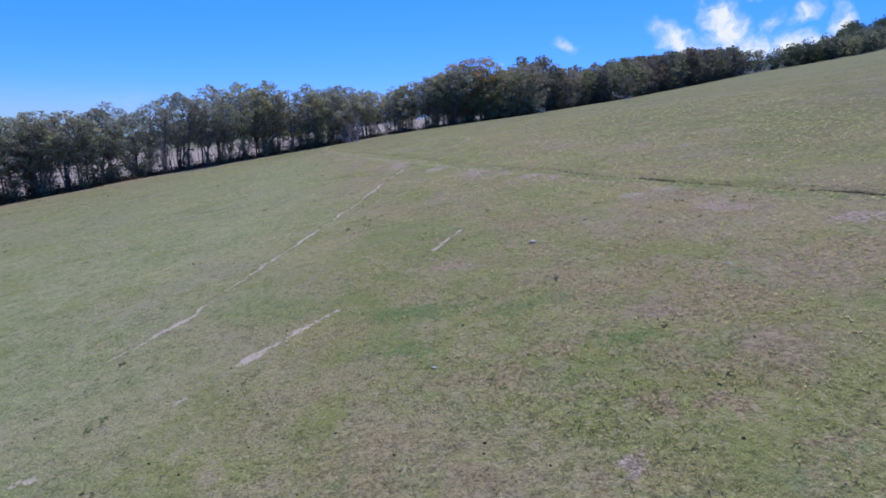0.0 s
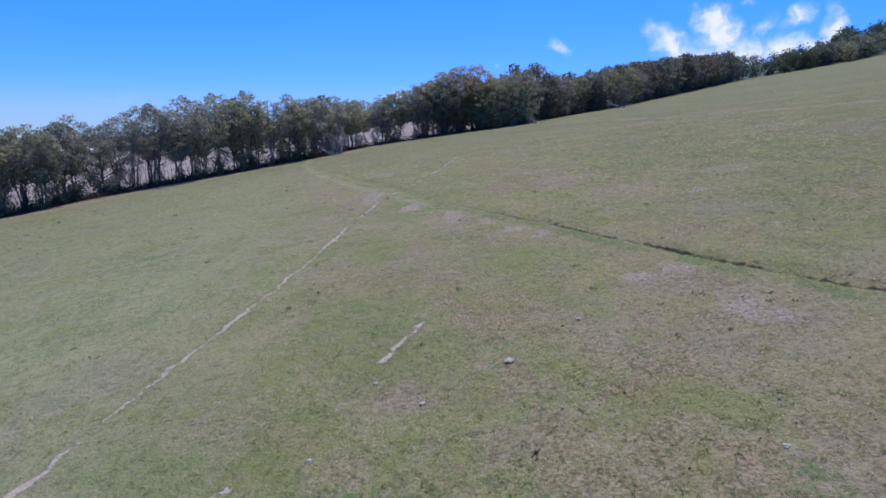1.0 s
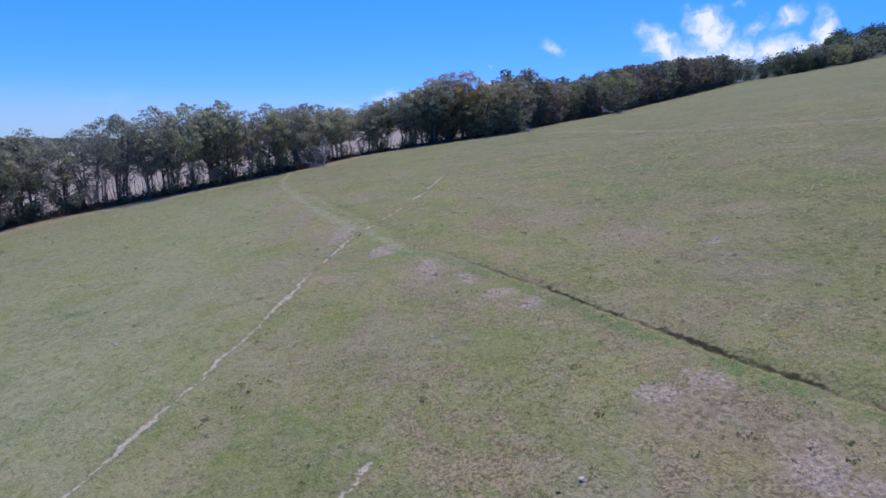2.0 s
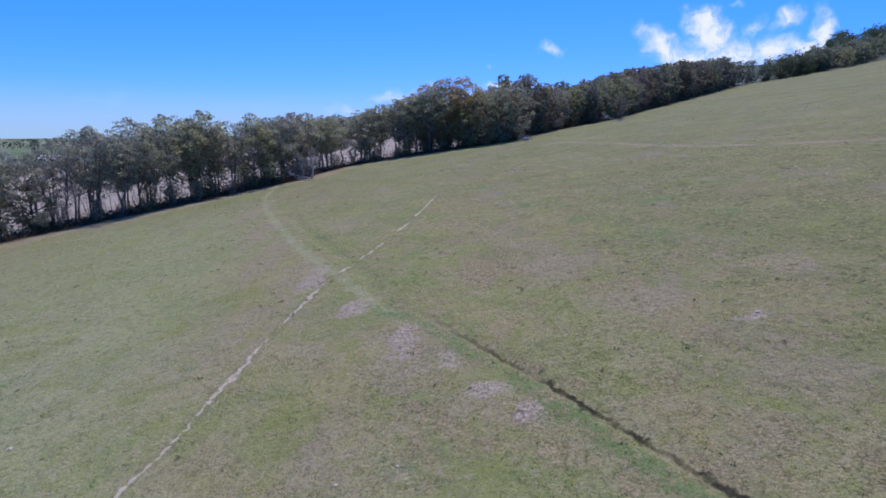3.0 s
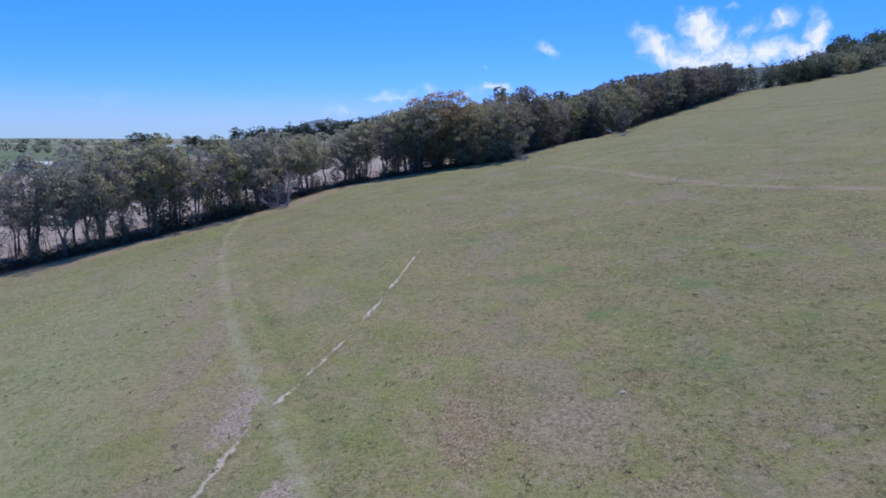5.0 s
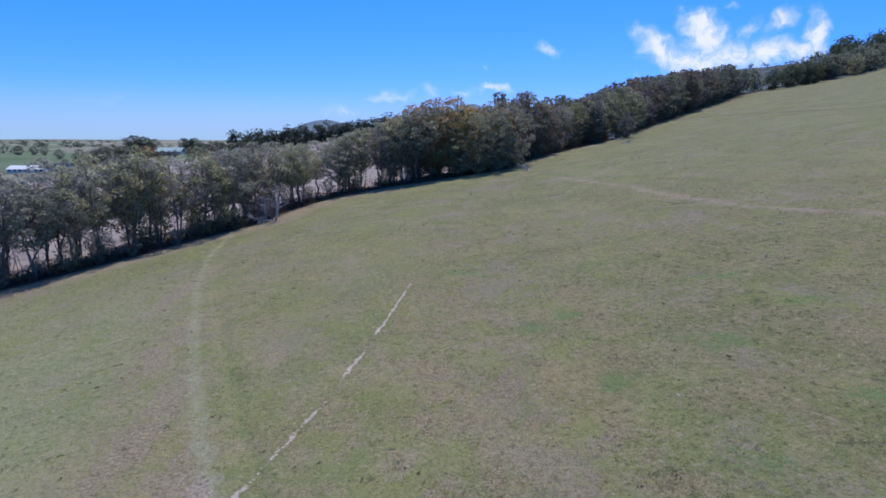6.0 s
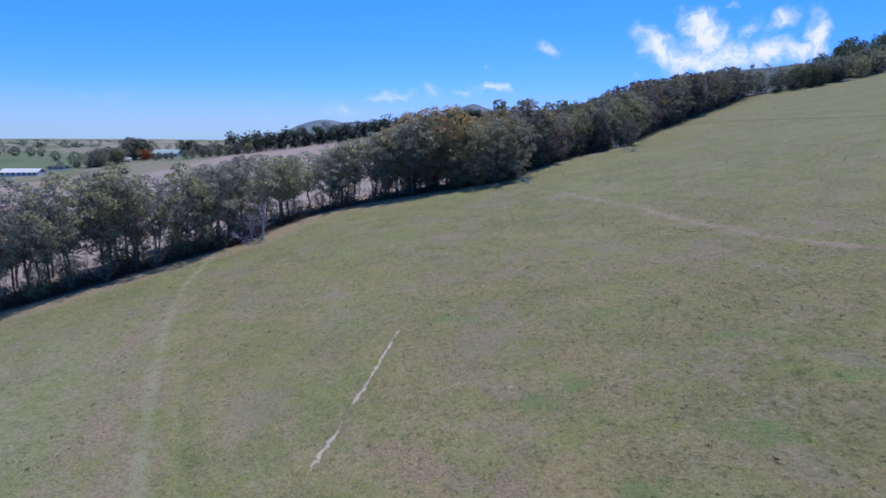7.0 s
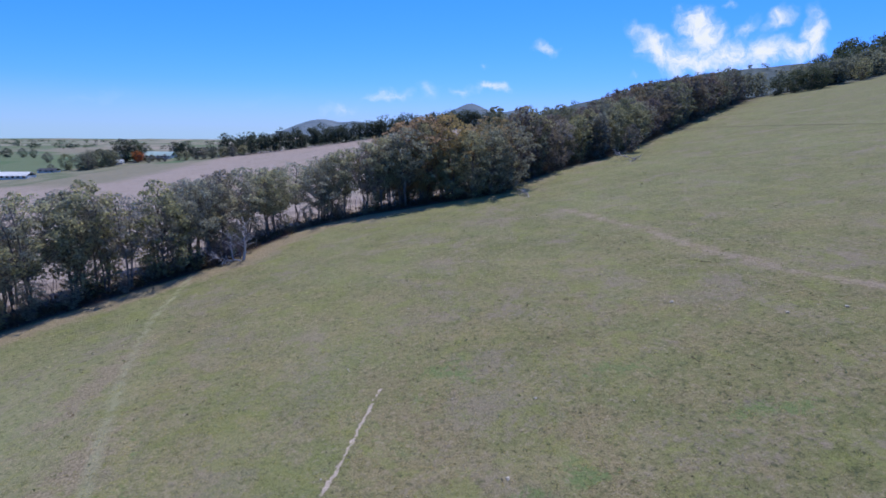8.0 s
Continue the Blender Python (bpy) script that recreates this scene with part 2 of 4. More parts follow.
def pasture_colour(n, pos):
    """Grazed veld: green, straw and greyish dead grass in patches of several sizes."""
    broad = n.noise(pos, 0.055, 4.0, 0.6, 0.4)
    patch = n.noise(pos, 0.32, 5.0, 0.62, 0.6)
    tuft = n.noise(pos, 2.6, 5.0, 0.65)
    fine = n.noise(pos, 13.0, 4.0, 0.7)
    clump = n.noise(pos, 1.25, 4.0, 0.6, 0.5)
    blend = n.math("ADD", n.math("MULTIPLY", patch, 0.5), n.math("ADD", n.math("MULTIPLY", clump, 0.3), n.math("MULTIPLY", tuft, 0.2)))
    base = n.mix(n.ramp(blend, 0.42, 0.57), (0.304, 0.263, 0.147), (0.238, 0.240, 0.089))
    base = n.mix(n.math("MULTIPLY", n.ramp(n.math("ADD", broad, n.math("MULTIPLY", clump, 0.5)), 0.76, 0.96), 0.65), base, (0.223, 0.259, 0.093))
    base = n.mix(n.math("MULTIPLY", n.ramp(n.math("ADD", n.noise(pos, 0.14, 5.0, 0.65, 0.3), n.math("MULTIPLY", clump, 0.4)), 0.70, 0.86), 0.65), base, (0.326, 0.248, 0.182))
    herb = n.math("ADD", n.noise(pos, 0.42, 5.0, 0.65, 0.8), n.math("MULTIPLY", n.math("SUBTRACT", tuft, 0.5), 0.6))
    base = n.mix(n.math("MULTIPLY", n.ramp(herb, 0.58, 0.72), 0.6), base, (0.156, 0.204, 0.105))
    base = n.mix(n.math("MULTIPLY", n.ramp(n.noise(pos, 7.5, 4.0, 0.65), 0.52, 0.66), 0.7), base, (0.434, 0.368, 0.224))
    base = n.mix(n.math("MULTIPLY", n.ramp(n.noise(pos, 24.0, 2.0, 0.6), 0.60, 0.70), 0.6), base, (0.579, 0.507, 0.392))
    # dark gaps: the shade between tufts, painted in at two sizes
    base = n.mix(n.math("MULTIPLY", n.ramp(fine, 0.48, 0.34), 0.62), base, (0.099, 0.085, 0.047))
    base = n.mix(n.math("MULTIPLY", n.ramp(n.noise(pos, 3.6, 3.0, 0.6), 0.40, 0.29), 0.55), base, (0.088, 0.075, 0.042))
    dead = n.math("ADD", n.noise(pos, 0.9, 6.0, 0.7, 0.7), n.math("MULTIPLY", n.math("SUBTRACT", n.noise(pos, 0.2, 4.0, 0.6, 0.5), 0.5), 1.5))
    base = n.mix(n.math("MULTIPLY", n.ramp(dead, 0.50, 0.60), n.math("MULTIPLY_ADD", attribute(n, "poor"), 0.78, 0.10)), base,
                 n.mix(n.ramp(n.noise(pos, 9.0, 4.0, 0.7), 0.36, 0.62), (0.150, 0.110, 0.066), (0.410, 0.322, 0.200)))
    # more painted tuft shading, stronger on the poor turf
    base = n.mix(n.math("MULTIPLY", n.ramp(n.noise(pos, 5.5, 5.0, 0.72, 0.3), 0.47, 0.36), n.math("MULTIPLY_ADD", attribute(n, "poor"), 0.42, 0.2)), base, (0.088, 0.080, 0.042))
    base = n.mix(n.math("MULTIPLY", n.ramp(n.noise(pos, 0.115, 6.0, 0.65, 0.6), 0.50, 0.64), 0.42), base, (0.330, 0.275, 0.130))
    shifted = n.vmath("ADD", pos, (40.0, 17.0, 0.0))
    base = n.mix(n.math("MULTIPLY", n.ramp(n.noise(shifted, 0.15, 6.0, 0.65, 0.8), 0.50, 0.63), 0.48), base, (0.165, 0.212, 0.068))
    mint = n.mix(n.ramp(n.noise(pos, 1.6, 5.0, 0.65, 0.5), 0.4, 0.6), (0.262, 0.290, 0.150), (0.365, 0.365, 0.212))
    where = n.add("ShaderNodeSeparateXYZ")
    n.put(where.inputs[0], pos)
    mint = n.mix(n.ramp(where.outputs[1], 85.0, 120.0), mint, n.mix(tuft, (0.190, 0.250, 0.105), (0.275, 0.320, 0.165)))
    base = n.mix(n.math("MULTIPLY", attribute(n, "mint"), 0.55), base, mint)
    return base, tuft, fine


def line_distance(n, pos, points):
    """Metres from pos to a line of turning points, seen from above."""
    flat = n.vmath("MULTIPLY", pos, (1, 1, 0))
    best = None
    for (ax, ay), (bx, by) in zip(points, points[1:]):
        size = math.hypot(bx - ax, by - ay)
        m = n.add("ShaderNodeMapping")
        m.vector_type = "TEXTURE"
        n.put(m.inputs["Vector"], flat)
        m.inputs["Location"].default_value, m.inputs["Rotation"].default_value = (ax, ay, 0), (0, 0, math.atan2(by - ay, bx - ax))
        sep = n.add("ShaderNodeSeparateXYZ")
        n.put(sep.inputs[0], m.outputs[0])
        over = n.math("SUBTRACT", sep.outputs[0], n.math("MINIMUM", n.math("MAXIMUM", sep.outputs[0], 0.0), size))
        d = n.math("SQRT", n.math("MULTIPLY_ADD", over, over, n.math("MULTIPLY", sep.outputs[1], sep.outputs[1])))
        best = d if best is None else n.math("MINIMUM", best, d)
    return best


def patch_of(n, pos, scale):
    return n.noise(pos, scale, 6.0, 0.68, 0.6)


def ground_material():
    m, n, b = surface("pasture and soil", 0.95, 0.1)
    pos = n.add("ShaderNodeNewGeometry").outputs["Position"]
    base, tuft, fine = pasture_colour(n, pos)
    rag = n.math("SUBTRACT", n.noise(pos, 4.5, 5.0, 0.65), 0.5)
    wide_rag = n.math("SUBTRACT", n.noise(pos, 0.7, 5.0, 0.65), 0.5)
    # bands and patches with a course of their own
    dark_turf = n.math("MULTIPLY", attribute(n, "dark_turf"), n.ramp(n.math("ADD", n.noise(pos, 0.06, 5.0, 0.6, 0.5), n.math("MULTIPLY", tuft, 0.3)), 0.45, 0.75, 0.55, 1.0))
    base = n.mix(n.math("MULTIPLY", dark_turf, 0.55), base, n.mix(n.ramp(n.math("ADD", n.math("MULTIPLY", patch_of(n, pos, 0.3), 0.6), n.math("MULTIPLY", tuft, 0.4)), 0.38, 0.62), (0.128, 0.140, 0.056), (0.232, 0.196, 0.104)))
    # coarse herbs, dead tussocks and worn turf
    tussock = n.noise(pos, 2.3, 5.0, 0.7, 0.4)
    base = n.mix(n.math("MULTIPLY", n.ramp(tussock, 0.54, 0.64), n.math("MULTIPLY_ADD", dark_turf, 0.5, 0.33)), base, (0.090, 0.098, 0.050))
    base = n.mix(n.math("MULTIPLY", n.ramp(tussock, 0.45, 0.35), 0.6), base, (0.345, 0.285, 0.200))
    base = n.mix(n.math("MULTIPLY", n.ramp(n.noise(pos, 3.3, 2.0, 0.5), 0.665, 0.72), n.math("MULTIPLY_ADD", dark_turf, 0.5, 0.45)), base, (0.060, 0.062, 0.036))
    worn = n.math("ADD", n.noise(pos, 0.13, 5.0, 0.66, 0.5), n.math("MULTIPLY", n.math("SUBTRACT", tuft, 0.5), 0.5))
    base = n.mix(n.math("MULTIPLY", n.ramp(worn, 0.50, 0.66), n.math("MULTIPLY_ADD", dark_turf, 0.35, 0.2)), base, n.mix(fine, (0.205, 0.162, 0.130), (0.330, 0.270, 0.222)))
    fresh = n.noise(pos, 0.26, 5.0, 0.62, 0.8)
    base = n.mix(n.math("MULTIPLY", n.ramp(n.math("ADD", fresh, n.math("MULTIPLY", rag, 0.35)), 0.53, 0.64), 0.55), base, (0.222, 0.232, 0.080))
    dull = n.mix(n.ramp(n.noise(pos, 5.0, 5.0, 0.7), 0.35, 0.65), (0.180, 0.138, 0.096), (0.400, 0.318, 0.228))
    base = n.mix(n.math("MULTIPLY", n.ramp(n.math("ADD", attribute(n, "dull"), n.math("ADD", n.math("MULTIPLY", rag, 1.3), n.math("MULTIPLY", wide_rag, 2.4))), 0.32, 0.95), 0.72), base, dull)
    base = n.mix(n.ramp(n.math("ADD", attribute(n, "band"), n.math("MULTIPLY", wide_rag, 1.4)), 0.45, 1.1), base, (0.32, 0.31, 0.19))
    soil = n.mix(n.ramp(n.noise(pos, 8.0, 5.0, 0.75), 0.38, 0.62), (0.25, 0.190, 0.152), (0.50, 0.402, 0.338))
    soil = n.mix(n.ramp(n.noise(pos, 6.0, 3.0, 0.6), 0.43, 0.33), soil, (0.10, 0.085, 0.07))
    base = n.mix(n.math("MULTIPLY", n.ramp(n.math("ADD", attribute(n, "soil"), n.math("ADD", n.math("MULTIPLY", rag, 1.5), n.math("MULTIPLY", wide_rag, 1.7))), 0.42, 0.72), 0.85), base, soil)
    lush = n.mix(fine, (0.110, 0.145, 0.058), (0.210, 0.255, 0.108))
    base = n.mix(n.ramp(n.math("ADD", attribute(n, "lush"), n.math("ADD", n.math("MULTIPLY", rag, 2.6), n.math("MULTIPLY", wide_rag, 2.4))), 0.42, 0.95), base, lush)
    sand = n.mix(n.noise(pos, 3.0, 5.0, 0.6), (0.38, 0.305, 0.240), (0.60, 0.500, 0.405))
    base = n.mix(n.ramp(n.math("ADD", attribute(n, "sand"), n.math("MULTIPLY", rag, 1.5)), 0.46, 0.62), base, sand)
    # narrow cattle paths, worn through to pale sand in broken stretches
    wander = n.vmath("ADD", pos, n.vmath("MULTIPLY", n.vmath("SUBTRACT", noise_colour(n, pos, 1.6), (0.5, 0.5, 0.5)), (0.6, 0.6, 0)))
    close = wander
    wander = n.vmath("ADD", wander, n.vmath("MULTIPLY", n.vmath("SUBTRACT", noise_colour(n, pos, 0.28), (0.5, 0.5, 0.5)), (0.9, 0.9, 0)))
    wear = n.noise(pos, 0.42, 4.0, 0.65)
    crumb = n.noise(pos, 5.5, 4.0, 0.65)
    for line, width, least in ((TRAIL_LOW, 0.17, 0.44), (TRAIL_HIGH, 0.17, 0.43), (TRAIL_MID, 0.26, 0.45), (TRAIL_SHORT, 0.17, 0.42)):
        d = n.math("ADD", line_distance(n, wander, line), n.math("MULTIPLY", n.math("SUBTRACT", crumb, 0.5), 0.28))
        half = n.math("MULTIPLY", n.ramp(n.math("ADD", wear, n.math("MULTIPLY", n.math("SUBTRACT", crumb, 0.5), 1.1)), least, least + 0.16, 0.0, 1.0), width)
        core = n.ramp(d, n.math("MULTIPLY", half, 1.05), n.math("MULTIPLY", half, 0.7))
        # broken dark rims: the shadowed path edges, put into the colour
        rim_shade = n.math("MULTIPLY", n.ramp(d, 0.5, 0.15), n.ramp(crumb, 0.45, 0.6))
        base = n.mix(n.math("MULTIPLY", rim_shade, 0.45), base, (0.10, 0.085, 0.055))
        base = n.mix(core, base, sand)
    # near-black colour painted along the ditch as the shade inside the cut
    ditch_shade = n.mix(rag, (0.035, 0.03, 0.022), (0.09, 0.075, 0.05))
    split = n.add("ShaderNodeSeparateXYZ")
    n.put(split.inputs[0], pos)
    east = split.outputs[0]
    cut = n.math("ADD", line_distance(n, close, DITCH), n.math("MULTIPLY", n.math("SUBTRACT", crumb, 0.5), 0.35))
    base = n.mix(n.math("MULTIPLY", n.ramp(cut, 0.22, 0.07), n.math("MULTIPLY", n.ramp(wear, 0.36, 0.54, 0.25, 0.96), n.ramp(east, 2.5, 9.5, 0.15, 1.0))), base, ditch_shade)
    ledge = n.math("ADD", line_distance(n, pos, LINE_FAR), n.math("MULTIPLY", n.noise(pos, 0.25, 4.0, 0.6), 2.4))
    base = n.mix(n.math("MULTIPLY", n.ramp(ledge, 2.6, 1.2), 0.75), base, (0.105, 0.095, 0.055))
    worn_way = n.math("ADD", line_distance(n, wander, TRAIL_RIGHT), n.math("MULTIPLY", n.math("SUBTRACT", n.noise(pos, 0.5, 5.0, 0.7), 0.5), 5.0))
    base = n.mix(n.math("MULTIPLY", n.ramp(worn_way, 0.9, -0.6), 0.36), base, n.mix(crumb, (0.26, 0.200, 0.160), (0.50, 0.410, 0.350)))
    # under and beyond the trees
    # leaf litter, darkened well below its own tone for the belt's shade
    shaded_litter = n.mix(n.noise(pos, 1.2, 5.0, 0.7), (0.048, 0.034, 0.032), (0.096, 0.068, 0.064))
    bare = n.mix(n.noise(pos, 0.25, 6.0, 0.65), (0.255, 0.205, 0.182), (0.44, 0.362, 0.318))
    bare = n.mix(n.math("MULTIPLY", n.ramp(n.noise(pos, 0.05, 4.0, 0.6), 0.55, 0.7), 0.4), bare, (0.20, 0.19, 0.11))
    base = n.mix(attribute(n, "bare"), base, bare)
    base = n.mix(attribute(n, "shaded_litter"), base, shaded_litter)
    meadow = n.mix(n.ramp(n.noise(pos, 0.012, 5.0, 0.65, 1.0), 0.42, 0.62), (0.135, 0.165, 0.095), (0.255, 0.235, 0.175))
    meadow = n.mix(n.ramp(n.noise(pos, 0.004, 3.0, 0.5, 1.5), 0.56, 0.62), meadow, (0.125, 0.185, 0.105))
    cells = n.add("ShaderNodeTexVoronoi")
    n.put(cells.inputs["Vector"], n.vmath("ADD", n.vmath("MULTIPLY", pos, (0.0075, 0.0045, 0)), n.vmath("MULTIPLY", noise_colour(n, pos, 0.004), (0.6, 0.6, 0))))
    cells.inputs["Scale"].default_value = 1.0
    pick = n.add("ShaderNodeSeparateColor")
    n.put(pick.inputs[0], cells.outputs["Color"])
    meadow = n.mix(n.ramp(pick.outputs[0], 0.55, 0.6, 0.0, 0.75), meadow, (0.27, 0.235, 0.18))
    meadow = n.mix(n.ramp(pick.outputs[1], 0.68, 0.72, 0.0, 0.7), meadow, (0.10, 0.165, 0.075))
    meadow = n.mix(n.ramp(pick.outputs[2], 0.78, 0.82, 0.0, 0.7), meadow, (0.36, 0.31, 0.26))
    base = n.mix(attribute(n, "meadow"), base, meadow)
    # scrub colours, with some blue of distance haze put in
    hazed_scrub = n.mix(n.ramp(n.noise(pos, 0.02, 6.0, 0.7, 0.5), 0.40, 0.66), (0.070, 0.095, 0.098), (0.140, 0.168, 0.172))
    hazed_scrub = n.mix(n.ramp(n.noise(pos, 0.007, 3.0, 0.5, 1.0), 0.66, 0.69), hazed_scrub, (0.26, 0.25, 0.235))
    base = n.mix(attribute(n, "hazed_scrub"), base, hazed_scrub)
    # far slopes tinted blue-grey: aerial haze painted into their base colour
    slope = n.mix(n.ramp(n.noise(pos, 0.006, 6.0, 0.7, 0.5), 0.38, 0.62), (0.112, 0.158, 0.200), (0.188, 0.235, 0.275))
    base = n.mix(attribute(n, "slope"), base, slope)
    grain = n.math("MULTIPLY", n.ramp(n.noise(pos, 6.5, 7.0, 0.82), 0.34, 0.66, 0.64, 1.66), n.ramp(n.noise(pos, 1.9, 4.0, 0.7), 0.3, 0.7, 0.90, 1.22))
    grain = n.math("MULTIPLY", grain, n.ramp(n.noise(pos, 0.21, 6.0, 0.68, 0.8), 0.34, 0.66, 0.80, 1.20))
    base = n.mix(1.0, base, n.mix(grain, (0.0, 0.0, 0.0), (1.0, 1.0, 1.0)), "MULTIPLY")
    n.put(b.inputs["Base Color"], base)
    bump = n.add("ShaderNodeBump")
    bump.inputs["Strength"].default_value, bump.inputs["Distance"].default_value = 1.0, 0.14
    n.put(bump.inputs["Height"], n.math("ADD", n.math("MULTIPLY", tuft, 0.8), n.math("MULTIPLY", fine, 0.35)))
    n.put(b.inputs["Normal"], bump.outputs[0])
    return m


def grass_material():
    m, n, b = surface("grass blades", 0.8, 0.15)
    geo = n.add("ShaderNodeNewGeometry")
    base, _, _ = pasture_colour(n, geo.outputs["Position"])
    tone = n.mix(geo.outputs["Random Per Island"], (1.6, 1.65, 1.35), (2.7, 2.65, 2.15))
    col = n.mix(1.0, base, tone, "MULTIPLY")
    col = n.mix(n.ramp(geo.outputs["Random Per Island"], 0.72, 0.76), col, (0.60, 0.53, 0.35))
    n.put(b.inputs["Base Color"], col)
    thin = n.add("ShaderNodeBsdfTranslucent")
    n.put(thin.inputs["Color"], col)
    both = n.add("ShaderNodeMixShader")
    both.inputs[0].default_value = 0.8
    n.put(both.inputs[1], b.outputs[0]), n.put(both.inputs[2], thin.outputs[0])
    n.put(n.t.nodes["Material Output"].inputs[0], both.outputs[0])
    return m


def tussock_material():
    m, n, b = surface("tussock blades", 0.8, 0.15)
    geo = n.add("ShaderNodeNewGeometry")
    spot = n.noise(geo.outputs["Position"], 0.8, 4.0, 0.65)
    col = n.mix(n.ramp(n.math("MULTIPLY_ADD", n.math("SUBTRACT", geo.outputs["Random Per Island"], 0.5), 0.35, spot), 0.35, 0.65), (0.40, 0.45, 0.18), (0.66, 0.58, 0.36))
    n.put(b.inputs["Base Color"], col)
    thin = n.add("ShaderNodeBsdfTranslucent")
    n.put(thin.inputs["Color"], col)
    both = n.add("ShaderNodeMixShader")
    both.inputs[0].default_value = 0.75
    n.put(both.inputs[1], b.outputs[0]), n.put(both.inputs[2], thin.outputs[0])
    n.put(n.t.nodes["Material Output"].inputs[0], both.outputs[0])
    return m


def leaf_material(name, dark, light, dead=None, dead_share=0.0):
    m, n, b = surface(name, 0.7, 0.25)
    geo = n.add("ShaderNodeNewGeometry")
    obj = n.add("ShaderNodeObjectInfo")
    local = n.add("ShaderNodeTexCoord").outputs["Object"]
    mixv = n.math("ADD", n.math("MULTIPLY", geo.outputs["Random Per Island"], 0.4), n.math("MULTIPLY", n.noise(local, 0.7, 3.0), 0.85))
    col = n.mix(n.ramp(mixv, 0.2, 0.95), dark, light)
    if dead:
        col = n.mix(n.ramp(n.noise(local, 0.4, 3.0, 0.6), 0.62 - dead_share, 0.72 - dead_share), col, dead)
    col = n.mix(n.ramp(obj.outputs["Random"], 0.35, 1.0), col, n.mix(1.0, col, (1.18, 1.12, 0.85), "MULTIPLY"))
    col = n.mix(n.ramp(obj.outputs["Random"], 0.45, 0.0), col, n.mix(1.0, col, (1.15, 0.98, 1.12), "MULTIPLY"))
    n.put(b.inputs["Base Color"], col)
    thin = n.add("ShaderNodeBsdfTranslucent")
    n.put(thin.inputs["Color"], col)
    both = n.add("ShaderNodeMixShader")
    both.inputs[0].default_value = 0.58
    n.put(both.inputs[1], b.outputs[0]), n.put(both.inputs[2], thin.outputs[0])
    n.put(n.t.nodes["Material Output"].inputs[0], both.outputs[0])
    return m


def rough_material(name, dark, light, scale, rough=0.9, bumpy=0.3, stretch=(1, 1, 1)):
    m, n, b = surface(name, rough, 0.2)
    v = n.vmath("MULTIPLY", n.add("ShaderNodeTexCoord").outputs["Object"], stretch)
    f = n.noise(v, scale, 5.0, 0.65)
    col = n.mix(n.ramp(f, 0.3, 0.7), dark, light)
    col = n.mix(n.math("MULTIPLY", n.ramp(n.noise(v, scale * 0.18, 3.0), 0.45, 0.7), 0.4), col, tuple(0.55 * c for c in dark))
    n.put(b.inputs["Base Color"], col)
    bump = n.add("ShaderNodeBump")
    bump.inputs["Strength"].default_value, bump.inputs["Distance"].default_value = bumpy, 0.05
    n.put(bump.inputs["Height"], f)
    n.put(b.inputs["Normal"], bump.outputs[0])
    return m


GROUND = ground_material()
GRASS = grass_material()
TUSSOCK = tussock_material()
BARK = rough_material("grey-brown bark", (0.115, 0.097, 0.092), (0.25, 0.21, 0.198), 6.0, stretch=(1, 1, 0.2))
DEADWOOD = rough_material("bleached dead wood", (0.32, 0.285, 0.29), (0.60, 0.56, 0.56), 7.0, stretch=(1, 1, 0.3))
STONE = rough_material("pale stone", (0.38, 0.33, 0.27), (0.62, 0.56, 0.48), 9.0)
DUNG = rough_material("dark clod", (0.03, 0.025, 0.02), (0.07, 0.055, 0.045), 9.0)
LEAF_OLIVE = leaf_material("olive leaves", (0.143, 0.148, 0.125), (0.530, 0.531, 0.415))
LEAF_GREEN = leaf_material("deep green leaves", (0.117, 0.123, 0.094), (0.434, 0.438, 0.317))
LEAF_YELLOW = leaf_material("yellowed leaves", (0.230, 0.180, 0.090), (0.500, 0.405, 0.235), (0.470, 0.345, 0.215), 0.08)
LEAF_DRY = leaf_material("dull purplish-brown leaves", (0.158, 0.149, 0.147), (0.335, 0.320, 0.298))
LEAF_GREY = leaf_material("grey-green leaves", (0.131, 0.135, 0.130), (0.474, 0.473, 0.422))
LEAF_WOOD = leaf_material("dull grey-green leaves", (0.068, 0.078, 0.066), (0.262, 0.284, 0.225))
LEAF_HAZEL = leaf_material("grey-brown leaves", (0.084, 0.073, 0.069), (0.262, 0.232, 0.208))
LEAF_DARK = leaf_material("blackish-green needles", (0.037, 0.054, 0.044), (0.114, 0.146, 0.101))
LEAF_ORANGE = leaf_material("orange blossom", (0.220, 0.070, 0.030), (0.420, 0.150, 0.060))
TWIG = rough_material("purple-grey twigs", (0.13, 0.105, 0.11), (0.27, 0.225, 0.23), 8.0)
WEED = leaf_material("dark weed leaves", (0.190, 0.215, 0.105), (0.380, 0.400, 0.200), (0.24, 0.19, 0.13), 0.12)
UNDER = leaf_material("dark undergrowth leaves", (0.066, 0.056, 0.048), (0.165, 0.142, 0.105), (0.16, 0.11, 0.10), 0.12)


# ---- building helpers ----
def mesh_of(name, verts, faces, mats, slots=None):
    me = bpy.data.meshes.new(name)
    me.from_pydata([tuple(v) for v in verts] if not isinstance(verts, np.ndarray) else verts.tolist(), [], faces if not isinstance(faces, np.ndarray) else faces.tolist())
    for m in mats:
        me.materials.append(m)
    if slots is not None:
        me.polygons.foreach_set("material_index", np.asarray(slots, np.int32))
    me.update()
    return me


def part(name, data, parent, label="", m=None):
    ob = new(name, data)
    ob.parent = parent
    if m is not None:
        ob.matrix_basis = m
    return tagged(ob, label=label)


